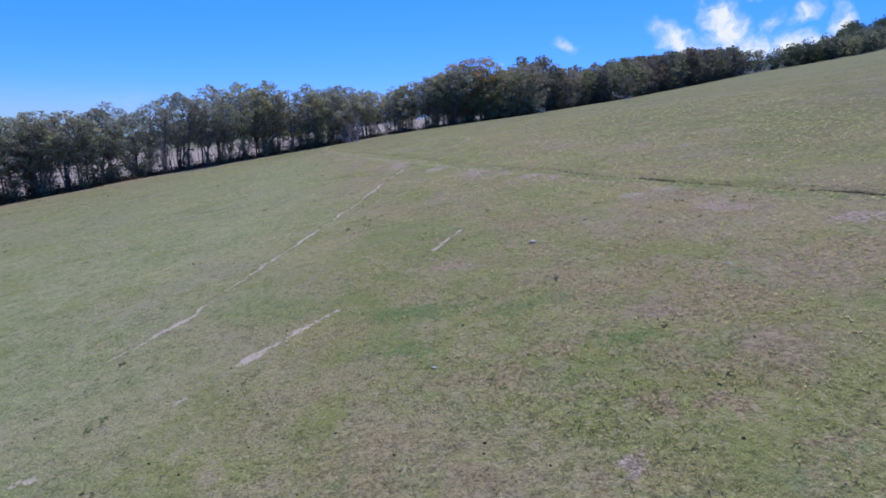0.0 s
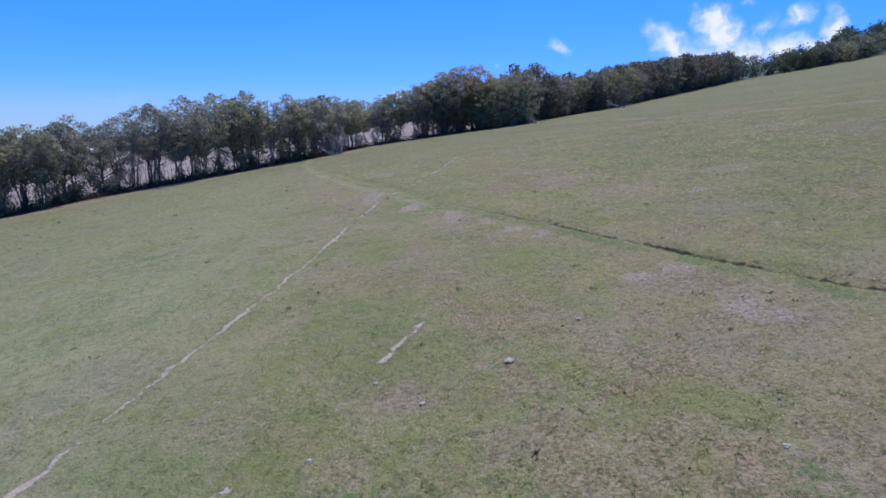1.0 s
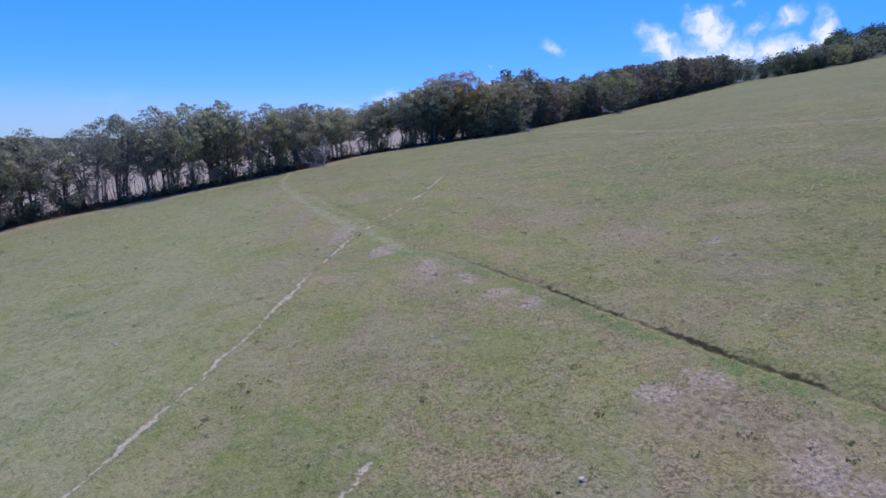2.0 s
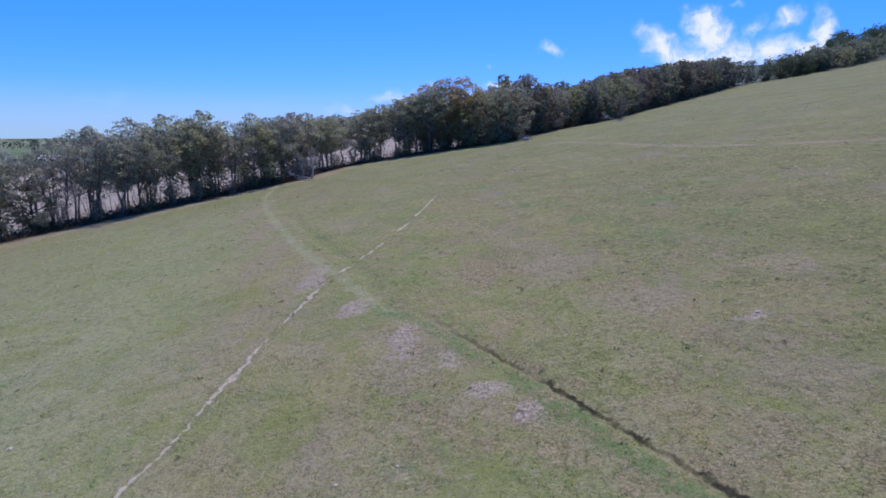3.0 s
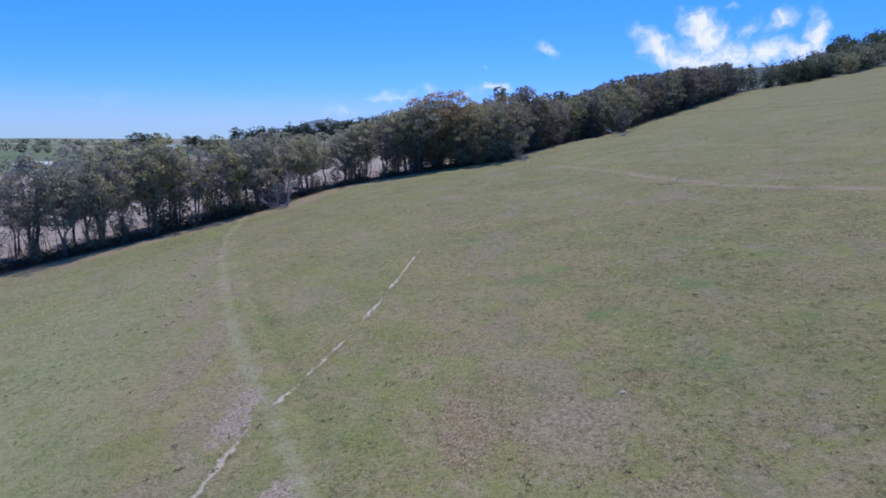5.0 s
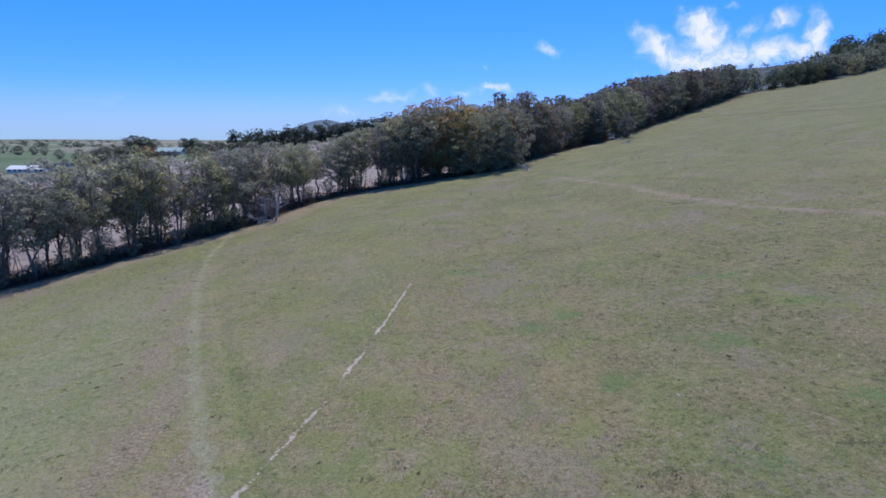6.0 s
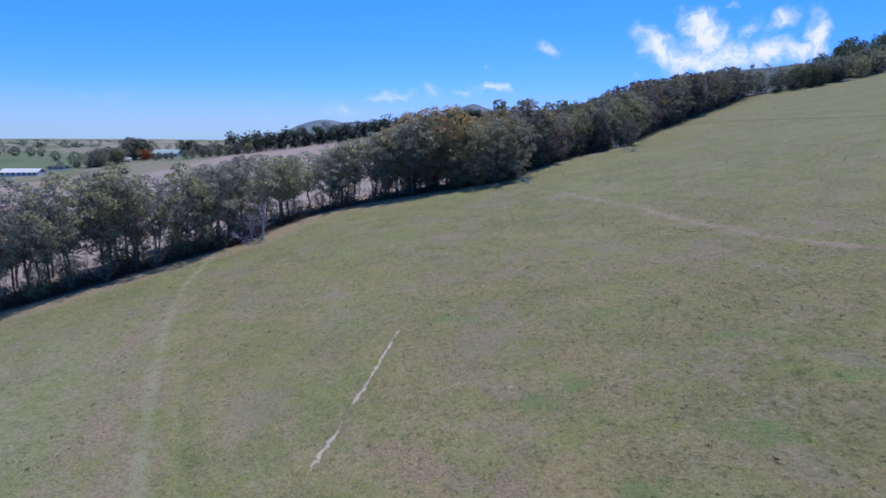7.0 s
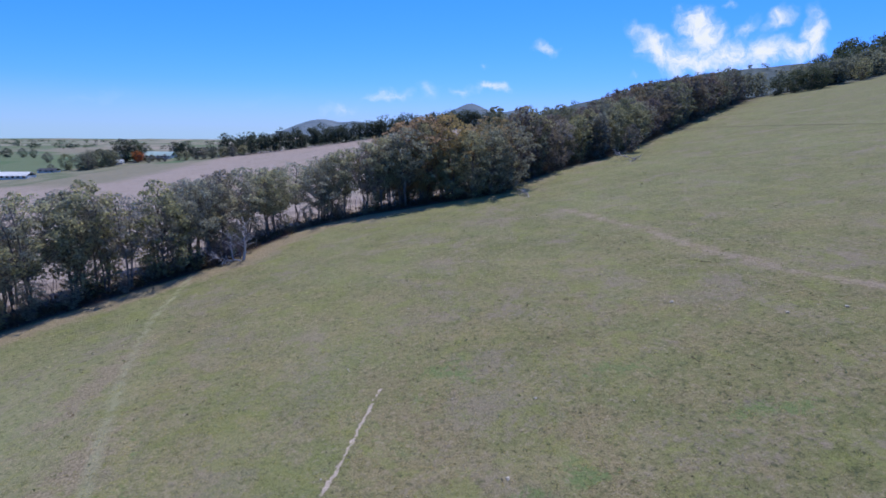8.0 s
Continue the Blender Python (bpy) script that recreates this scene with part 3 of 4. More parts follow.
def quads_mesh(name, centre, normal_bias, size, rng, mat, aspect=0.6):
    """Many small folded leaves at the given centres, as one mesh."""
    k = len(centre)
    nrm = rng.normal(size=(k, 3))
    nrm = nrm / np.linalg.norm(nrm, axis=1, keepdims=True) + np.asarray(normal_bias)
    nrm /= np.linalg.norm(nrm, axis=1, keepdims=True)
    a = np.cross(nrm, rng.normal(size=(k, 3)))
    a /= np.linalg.norm(a, axis=1, keepdims=True) + 1e-9
    b = np.cross(nrm, a)
    s = (size * rng.uniform(0.6, 1.4, k))[:, None]
    v = np.empty((k, 4, 3))
    v[:, 0] = centre - a * s
    v[:, 1] = centre + b * s * aspect + nrm * s * 0.25
    v[:, 2] = centre + a * s * rng.uniform(0.6, 1.1, (k, 1))
    v[:, 3] = centre - b * s * aspect * rng.uniform(0.7, 1.2, (k, 1)) + nrm * s * 0.25
    return mesh_of(name, v.reshape(-1, 3), np.arange(4 * k).reshape(-1, 4), [mat])


def tube(path, radii, sides=6):
    """Rings along a path, as vertices and faces."""
    verts, faces = [], []
    path = [Vector(p) for p in path]
    for i, (p, r) in enumerate(zip(path, radii)):
        d = (path[min(i + 1, len(path) - 1)] - path[max(i - 1, 0)]).normalized()
        q = d.to_track_quat("Z", "Y")
        for k in range(sides):
            a = 2 * math.pi * k / sides
            verts.append(p + q @ Vector((math.cos(a) * r, math.sin(a) * r, 0)))
    for i in range(len(path) - 1):
        for k in range(sides):
            k2 = (k + 1) % sides
            faces.append((i * sides + k, i * sides + k2, (i + 1) * sides + k2, (i + 1) * sides + k))
    faces.append(tuple(range((len(path) - 1) * sides, len(path) * sides)))
    return verts, faces


def join(pieces):
    verts, faces = [], []
    for v, f in pieces:
        o = len(verts)
        verts += v
        faces += [tuple(i + o for i in face) for face in f]
    return verts, faces


def ground_at(x, y):
    return float(ground_height(np.array([x]), np.array([y]))[0])


# ---- the ground, one sheet to the horizon ----
def axis(fine_lo, fine_hi, step, mid_lo, mid_hi, mid_step, far_lo, far_hi, grow, widest):
    c = list(np.arange(fine_lo, fine_hi, step))
    p = fine_hi
    while p < mid_hi:
        c.append(p)
        p += mid_step
    s = mid_step
    while p < far_hi:
        c.append(p)
        s = min(s * grow, widest)
        p += s
    c.append(far_hi)
    low, p = [], fine_lo - mid_step
    while p > mid_lo:
        low.append(p)
        p -= mid_step
    s = mid_step
    while p > far_lo:
        low.append(p)
        s = min(s * grow, widest)
        p -= s
    low.append(far_lo)
    return np.array(low[::-1] + c)


def build_ground():
    xs = axis(-13, 20, 0.33, -45, 55, 0.8, -4800, 4800, 1.12, 42)
    ys = axis(9, 92, 0.33, -10, 180, 0.9, -4800, 4800, 1.12, 70)
    gx, gy = np.meshgrid(xs, ys)
    x, y = gx.ravel(), gy.ravel()
    z = ground_height(x, y)
    nx, ny = len(xs), len(ys)
    i = (np.arange(ny - 1)[:, None] * nx + np.arange(nx - 1)[None, :]).ravel()
    faces = np.stack([i, i + 1, i + nx + 1, i + nx], -1)
    me = bpy.data.meshes.new("ground")
    me.vertices.add(len(x))
    me.vertices.foreach_set("co", np.stack([x, y, z], -1).astype(np.float32).ravel())
    me.loops.add(faces.size)
    me.loops.foreach_set("vertex_index", faces.astype(np.int32).ravel())
    me.polygons.add(len(faces))
    me.polygons.foreach_set("loop_start", np.arange(0, faces.size, 4, dtype=np.int32))
    me.polygons.foreach_set("use_smooth", np.ones(len(faces), bool))
    me.update(calc_edges=True)
    me.materials.append(GROUND)
    past = beyond(x, y)
    masks = {}
    sand = 0
    for cx, cy, sx, sy in ((-9.8, 11.4, 0.5, 0.2), (-7.5, 14.0, 0.25, 0.15), (-11.0, 17.4, 0.25, 0.2), (-5.0, 17.7, 0.45, 0.25)):
        sand = np.maximum(sand, bell(x, y, cx, cy, sx, sy))
    d, run, _ = along(TRAIL_RIGHT, x + 2 * (fbm(x / 5, y / 5, 31) - 0.5), y)
    masks["sand"] = sand
    soil = 0.25 * np.exp(-(d / 0.9) ** 2)
    dull = 0.84 * np.exp(-(d / 1.5) ** 2)
    for cx, cy, sx, sy in ((2.7, 44.4, 1.0, 2.9), (4.7, 41.6, 0.8, 1.2), (6.3, 38.8, 1.0, 0.9), (7.5, 37.0, 0.8, 0.8), (-0.7, 50.0, 1.1, 1.8), (-4.5, 57.0, 1.2, 3.2),
                           (12.4, 24.0, 1.1, 1.5), (11.7, 28.7, 0.9, 0.9), (15.9, 19.7, 1.8, 0.9), (9.9, 28.4, 0.8, 0.8), (18.2, 41.4, 0.9, 0.4), (3.5, 8.9, 0.4, 0.3)):
        soil = np.maximum(soil, 1.0 * bell(x, y, cx, cy, sx, sy))
    for cx, cy, sx, sy in ((-10.2, 65, 1.6, 6), (-10.0, 65.5, 1.4, 7), (-14.4, 77, 1.7, 8), (-20, 93, 1.7, 8), (-6.0, 58.5, 1.8, 4), (3.0, 44, 2, 4), (13, 24.5, 2.0, 2.4), (10.5, 27.5, 1.6, 1.2), (8.2, 12.2, 1.3, 0.9), (11.3, 15.6, 1.7, 1.2), (5.6, 15.0, 1.2, 0.8), (0.6, 21.8, 1.4, 0.9), (12.0, 52.5, 2.4, 2.4), (15.0, 45, 2.2, 1.6), (23.5, 47, 2.2, 1.6)):
        dull = np.maximum(dull, 1.05 * bell(x, y, cx, cy, sx * 1.3, sy * 1.3))
    dull = np.maximum(dull, 1.2 * np.clip(1.3 - np.abs(past + 2.6) / 3.6, 0, 1) * np.clip((20 - x) / 20, 0.4, 1))
    masks["dull"] = dull
    soil = np.maximum(soil, 0.30 * np.clip(1.3 - np.abs(past + 2.0) / 3.0, 0, 1) * np.clip((-14 - x) / 14, 0.3, 1))
    masks["soil"] = soil * (0.55 + 0.9 * fbm(x / 1.1, y / 1.1, 71, 4))
    d, run, _ = along(TRACK, x, y)
    band = 0.85 * np.exp(-(d / 0.9) ** 2)
    d, run, side = along(DITCH, x, y)
    band = np.maximum(band, 0.6 * np.exp(-((d * side * -1 - 1.6) / 0.6) ** 2))
    masks["band"] = band
    lush = 0.72 * np.exp(-((d * side * -1 - 0.8) / 0.7) ** 2)
    df, _, _ = along(DITCH_FAR, x, y)
    for cx, cy, sx, sy in ((-1, 17.6, 2.4, 0.7), (2.8, 16.6, 1.8, 0.7), (-1.1, 14.8, 0.7, 0.6), (4.8, 13.4, 0.8, 0.5), (9.3, 16.1, 1.2, 0.7), (-20, 46.5, 1.8, 1.2),
                           (13.1, 71.2, 1.2, 1.2), (15.6, 72.2, 1.6, 1.0), (23, 65.5, 2.2, 1.5), (30.6, 69.3, 1.6, 1.1), (9.7, 85, 1.8, 1.8), (26.4, 58.5, 1.6, 0.9), (19.5, 55.5, 1.4, 0.8), (27.5, 75.5, 2.4, 1.0), (21.5, 82, 2.2, 1.2), (16, 62.5, 1.3, 0.9)):
        lush = np.maximum(lush, 0.86 * bell(x, y, cx, cy, sx * 1.15, sy * 1.15))
    masks["lush"] = np.maximum(lush, 0.5 * np.exp(-(df / 0.5) ** 2))
    masks["mint"] = np.clip((-4 - x - 0.16 * np.maximum(y - 30, 0) * (y < 140) + 3 * (fbm(x / 6, y / 6, 83, 3) - 0.5)) / 9, 0, 1)
    masks["mint"] = np.maximum(masks["mint"], 0.75 * np.clip((y - 95) / 50, 0, 1))
    masks["poor"] = np.clip((x + 7 - 0.12 * np.maximum(y - 40, 0)) / 10, 0, 1) * np.clip(1.15 - np.maximum(y - 60, 0) / 70, 0.25, 1) * (0.55 + 0.9 * fbm(x / 9, y / 9, 81, 3))
    # turf darker away from the near ground and towards the right
    masks["dark_turf"] = np.clip((np.hypot(x - 2, (y - 24) * 0.8) - 20) / 50 + 0.8 * np.clip((x - 3) / 22, 0, 1) * np.clip((y - 12) / 20, 0, 1), 0, 1.25)
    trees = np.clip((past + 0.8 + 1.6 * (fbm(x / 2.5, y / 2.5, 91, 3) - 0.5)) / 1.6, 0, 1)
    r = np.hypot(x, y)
    # dark ground laid along the band that the trees shade
    masks["shaded_litter"] = trees * np.clip(np.maximum(1 - (past - np.where(x < 2, 3.5, 9)) / 3, (x - 60) / 20), 0, 1)
    # dappled tree shade painted as patches on the land behind the belt
    shade_dapple = np.clip((fbm(x / 3.5, y / 3.5, 93, 4) - 0.44) / 0.12, 0, 1) * np.clip(1.6 - past / 22, 0, 1) * (past > 2)
    masks["shaded_litter"] = np.maximum(masks["shaded_litter"], 0.6 * shade_dapple)
    open_land = np.clip((past - np.where(x < 2, 4, 9)) / 4, 0, 1)
    masks["bare"] = open_land * np.clip((75 - x) / 20, 0, 1)
    far_left = np.clip((-x - 176 + 10 * fbm(x / 40, y / 40, 3)) / 6, 0, 1) * np.clip((y - 356 + 16 * fbm(x / 25, y / 25, 7)) / 10, 0, 1) * open_land
    masks["meadow"] = np.maximum(far_left, np.clip((r - 680) / 60, 0, 1) * (open_land > 0))
    masks["hazed_scrub"] = np.maximum(np.clip((ridge_height(x, y) - 40) / 30, 0, 1), np.clip((plain_height(x, y) - 32) / 25, 0, 1) * (y > 2000)) * (past > 0)
    # where the far hills take the painted haze tint
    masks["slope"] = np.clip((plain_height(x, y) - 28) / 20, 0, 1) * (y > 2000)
    masks["hazed_scrub"] = np.maximum(masks["hazed_scrub"], np.clip((x - 75) / 15, 0, 1) * np.clip((past - 3) / 4, 0, 1))
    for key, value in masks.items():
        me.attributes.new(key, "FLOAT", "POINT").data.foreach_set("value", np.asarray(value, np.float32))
    return tagged(new("ground", me), "grazed green and straw-coloured pasture on a hillside, with bare cattle paths", "ground", kind="structure")


build_ground()


# ---- trees ----
def tree_form(seed, height, wide, low, clumps, leaves, leaf, mat, stems=1, puff=0.095, peak=0.55, flat=0.75, ragged=0.35, twigs=1):
    """A tree as two meshes: tapered stems with a limb to every clump of the crown, and the crown's leaves,
    set round the skins of the clumps so that each has a lit top and a shaded underside."""
    rng = np.random.default_rng(seed)
    wood, trunks = [], []
    for s in range(stems):
        ang = rng.uniform(0, 6.28) + s * 6.28 / stems
        off = Vector((math.cos(ang), math.sin(ang), 0)) * (0.3 if stems > 1 else 0)
        reach = wide * height * (0.42 if stems > 1 else 0.12) * rng.uniform(0.6, 1.2)
        tall = height * (0.9 if s == 0 else rng.uniform(0.66, 0.86))
        way = Vector((math.cos(ang), math.sin(ang), 0)) * reach
        pts = [off + Vector((0, 0, -0.35))]
        for k in range(1, 8):
            f = k / 7
            pts.append(off + way * f ** 1.4 + Vector((rng.normal() * 0.13, rng.normal() * 0.13, tall * f)))
        r0 = 0.0125 * height * (1 if stems == 1 else 0.72)
        wood.append(tube(pts, [r0 * (1.45 if k == 0 else 1) * (1 - 0.86 * k / 7) + 0.025 for k in range(8)], 6))
        trunks.append((pts, tall, r0))
    bend = math.log(0.5) / math.log(peak)
    lobes = [(rng.uniform(0, 6.28), rng.integers(2, 5), rng.uniform(0.4, 1.0)) for _ in range(3)]
    centre, radius = [], []
    for j in range(clumps):
        g = (j + rng.uniform(0.0, 1.0)) / clumps
        f = low + (1 - low) * g
        a = j * 2.399 + rng.uniform(-0.5, 0.5)
        lobe = 1 + ragged * sum(w * math.sin(n * a + p + 3 * g) for p, n, w in lobes) / 2
        reach = wide * height * max(0.05, math.sin(math.pi * min(g, 0.985) ** bend)) ** 0.62 * lobe * rng.uniform(0.35, 1.0) ** 0.5
        size = puff * height * rng.uniform(0.6, 1.35) * (0.75 if g > 0.9 else 1)
        centre.append((math.cos(a) * reach, math.sin(a) * reach, max(f * height - size * 0.6, size * 0.5)))
        radius.append(size)
    for c, size in zip(centre, radius):
        c = Vector(c)
        pts, tall, r0 = min(trunks, key=lambda q: (q[0][5].xy - c.xy).length)
        f = max(0.06, min(0.97, (c.z - 0.75 * (c.xy - pts[4].xy).length) / tall))
        i = min(int(f * 7), 6)
        root = pts[i].lerp(pts[i + 1], f * 7 - i)
        thick = max(0.03, r0 * 0.5 * (1 - 0.7 * f))
        wood.append(tube([root, root.lerp(c, 0.55) + Vector((rng.normal() * 0.12, rng.normal() * 0.12, -0.05 * (c - root).length)), c], [thick, thick * 0.6, 0.02], 4 if twigs else 3))
        for _ in range(twigs):
            wood.append(tube([root.lerp(c, 0.7), c + Vector(rng.normal(size=3)) * size * 0.6], [thick * 0.35, 0.012], 3))
    radius = np.array(radius)
    pick = rng.choice(clumps, leaves, p=radius ** 2 / (radius ** 2).sum())
    ball = rng.normal(size=(leaves, 3))
    ball[:, 2] = np.where((ball[:, 2] < 0) & (rng.random(leaves) < 0.45), -ball[:, 2], ball[:, 2])
    ball /= np.linalg.norm(ball, axis=1, keepdims=True)
    depth = 1.05 - 0.55 * rng.random((leaves, 1)) ** 1.8 + 0.25 * (rng.random((leaves, 1)) < 0.08)
    at = np.array(centre)[pick] + ball * depth * np.array([1, 1, flat]) * radius[pick][:, None]
    at[:, 2] = np.maximum(at[:, 2], 0.2)
    crown = quads_mesh("crown", at, ball * 1.15 + np.array([0, 0, 0.35]), leaf, rng, mat, 0.7)
    v, f = join(wood)
    return mesh_of("trunk", v, f, [BARK]), crown


def make_tree(name, form, m, label, group):
    base = new(name)
    base.matrix_basis = m
    part("trunk", form[0], base, "")
    part("crown", form[1], base, "")
    return tagged(base, label, "tree", group)


def stand(x, y, scale=1.0, turn=0.0, wide=1.0):
    return Matrix.Translation((x, y, ground_at(x, y) - 0.05)) @ Matrix.Rotation(turn, 4, "Z") @ Matrix.Diagonal((scale * wide, scale * wide, scale, 1))


FORMS = {
    "airy": [tree_form(s, 13, 0.31, 0.36, 62, 3500, 0.150, LEAF_OLIVE, 1 + s % 3, 0.062, 0.55, 0.6, 0.5) for s in (1, 2, 3, 4, 5, 6, 7)],
    "pale": [tree_form(s, 13, 0.29, 0.36, 48, 2200, 0.140, LEAF_GREY, 2, 0.058, 0.58, 0.6, 0.5) for s in (11, 12, 13)],
    "round": [tree_form(s, 13, 0.31, 0.07, 76, 3900, 0.170, LEAF_GREEN, 1 + s % 2, 0.066, 0.5, 0.65, 0.45) for s in (21, 22, 23, 24)],
    "yellow": [tree_form(s, 13, 0.30, 0.3, 56, 2900, 0.150, LEAF_YELLOW, 2, 0.06, 0.62, 0.6, 0.45) for s in (31, 32)],
    "gold": [tree_form(s, 13, 0.27, 0.14, 66, 3600, 0.165, LEAF_YELLOW, 2, 0.065, 0.58, 0.65, 0.4) for s in (35, 36)],
    "dry": [tree_form(s, 13, 0.29, 0.22, 54, 1300, 0.115, LEAF_DRY, 3, 0.06, 0.6, 0.6, 0.5) for s in (41, 42)],
    "soft": [tree_form(s, 13, 0.29, 0.08, 48, 1550, 0.285, LEAF_WOOD, 2, 0.078, 0.52, 0.7, 0.4, 0) for s in (51, 52, 53, 54)],
    "brown": [tree_form(s, 13, 0.30, 0.10, 46, 1500, 0.285, LEAF_HAZEL, 2, 0.078, 0.54, 0.7, 0.4, 0) for s in (61, 62, 63)],
    "dark": [tree_form(s, 13, 0.30, 0.08, 34, 2200, 0.270, LEAF_DARK, 1, 0.105, 0.5) for s in (71, 72)],
    "orange": [tree_form(91, 13, 0.34, 0.15, 22, 1300, 0.35, LEAF_ORANGE, 1, 0.12)],
}
LABELS = {
    "airy": "slender tree with an airy olive-green crown at the field edge",
    "pale": "thin grey-green tree with bare lower stem at the field edge",
    "round": "dense dark green broadleaf tree with foliage almost to the ground",
    "yellow": "tree with yellowed, partly orange-brown crown in the tree line",
    "gold": "full crown of yellowish-orange foliage in the tree line",
    "dry": "half-bare tree with dull purplish-brown twigs in the tree line",
    "soft": "bushy grey-green tree at the upper edge of the pasture",
    "brown": "bushy brownish tree in the belt along the upper pasture",
    "dark": "large blackish-green tree standing above the belt of trees",
    "orange": "tree in bright orange blossom beside a farm house",
}


def edge_point(run):
    for (ax, ay), (bx, by) in zip(EDGE, EDGE[1:]):
        size = math.hypot(bx - ax, by - ay)
        if run <= size:
            f = run / size
            return ax + (bx - ax) * f, ay + (by - ay) * f, -(by - ay) / size, (bx - ax) / size
        run -= size
    return None


def edge_run(x):
    """How far along the edge its point with that x lies."""
    total = 0.0
    for (ax, ay), (bx, by) in zip(EDGE, EDGE[1:]):
        size = math.hypot(bx - ax, by - ay)
        if ax <= x <= bx:
            return total + size * (x - ax) / (bx - ax)
        total += size
    return total


HEIGHTS = [(-140, 13.5), (-65, 13.2), (-62, 14.2), (-52, 14.4), (-50, 13.4), (-47, 15.9), (-44, 14.0), (-39, 16.0), (-34, 15.3), (-31, 15.5), (-26, 13.2), (-22, 14.6), (-17, 14.4),
           (-12, 12.8), (-7, 14.4), (-1, 16.0), (5, 17.3), (13, 17.5), (20, 15.3), (26, 15.5), (33, 17.9), (39, 15.5), (44, 13.8), (58, 13.0), (76, 16.0), (87, 14.0), (117, 18.3),
           (160, 18.8), (200, 20), (217, 14), (245, 14), (265, 17), (285, 20), (330, 18), (500, 18)]


def plant_belt(x0, x1, step, rows, kinds, group, seed, low=0.84, high=1.0):
    """Trees of the given kinds along the pasture's edge, in rows that many metres past it."""
    rng = random.Random(seed)
    run, stop = edge_run(x0), edge_run(x1)
    while run < stop:
        for inward in rows:
            e = edge_point(run + rng.uniform(-0.45, 0.45) * step)
            if not e:
                continue
            d = inward + rng.uniform(-1.3, 1.3)
            kind = rng.choice(kinds)
            form = rng.choice(FORMS[kind])
            tall = np.interp(e[0], [h[0] for h in HEIGHTS], [h[1] for h in HEIGHTS]) * rng.uniform(low, high) / 13
            make_tree("tree", form, stand(e[0] + e[2] * d, e[1] + e[3] * d, tall, rng.uniform(0, 6.28), rng.uniform(0.9, 1.2)), LABELS[kind], group)
        run += step * rng.uniform(0.8, 1.2)


rng_single = random.Random(15)
plant_belt(-78, -52, 5.5, (6.5,), ["airy", "round", "airy"], "trees along the pasture", 13)
plant_belt(-120, -62, 4.8, (4, 9), ["airy", "airy", "pale", "dry"], "trees along the pasture", 1)
plant_belt(-62, -22, 4.3, (4.0, 9.5), ["airy", "airy", "airy", "pale", "dry", "airy"], "trees along the pasture", 2)
plant_belt(-75, -24, 6.5, (14.5,), ["airy", "dry", "pale"], "trees along the pasture", 12, 0.75, 0.95)
plant_belt(-22, 4, 3.9, (4.4, 9.5), ["airy", "round", "pale", "airy", "airy"], "trees along the pasture", 3)
plant_belt(4, 34, 5.6, (5.5, 11.5), ["round", "airy", "round", "airy", "yellow"], "trees along the pasture", 4)
plant_belt(34, 90, 5.6, (3.2, 10), ["round", "soft", "soft", "round", "brown"], "trees along the upper pasture", 5, 0.85, 1.08)
plant_belt(90, 212, 7.4, (3.5, 13), ["soft", "brown", "brown", "soft"], "trees along the upper pasture", 6, 0.8, 1.08)
plant_belt(52, 200, 8.5, (20, 29), ["brown", "soft", "brown"], "trees along the upper pasture", 7, 0.9, 1.15)
plant_belt(-66, 2, 3.6, (2.6,), ["round", "round", "airy", "round"], "young trees along the pasture", 8, 0.16, 0.36)
for x, y, kind, tall in ((34, 191, "round", 18), (69, 209.5, "soft", 8.5), (57, 213, "soft", 12), (212, 422, "dark", 22), (231, 396, "dark", 13), (240, 392, "dark", 14), (249, 391, "dark", 14.5), (256, 392, "dark", 13),
                         (277, 406, "soft", 16), (296, 410, "round", 14), (-47.5, 114.5, "airy", 15.9), (-38.5, 123, "round", 16), (-31, 128, "round", 14.5), (3, 168, "gold", 18), (8, 168, "gold", 18.8), (13, 169, "gold", 18.5), (-2, 167, "gold", 15.5), (-9, 162.5, "airy", 14), (-4.5, 163.5, "airy", 14.8), (0.5, 165, "airy", 15.5), (-13.5, 160.5, "pale", 12.5),
                         (7, 164.5, "yellow", 11), (13.5, 164, "round", 11), (18, 163, "round", 13.5), (22.5, 164.5, "round", 14), (27, 168, "round", 15)):
    make_tree("tree", rng_single.choice(FORMS[kind]), stand(x, y, tall / 13, x, 1.35 if x > 200 else 1.1), LABELS[kind], "single trees by the pasture")


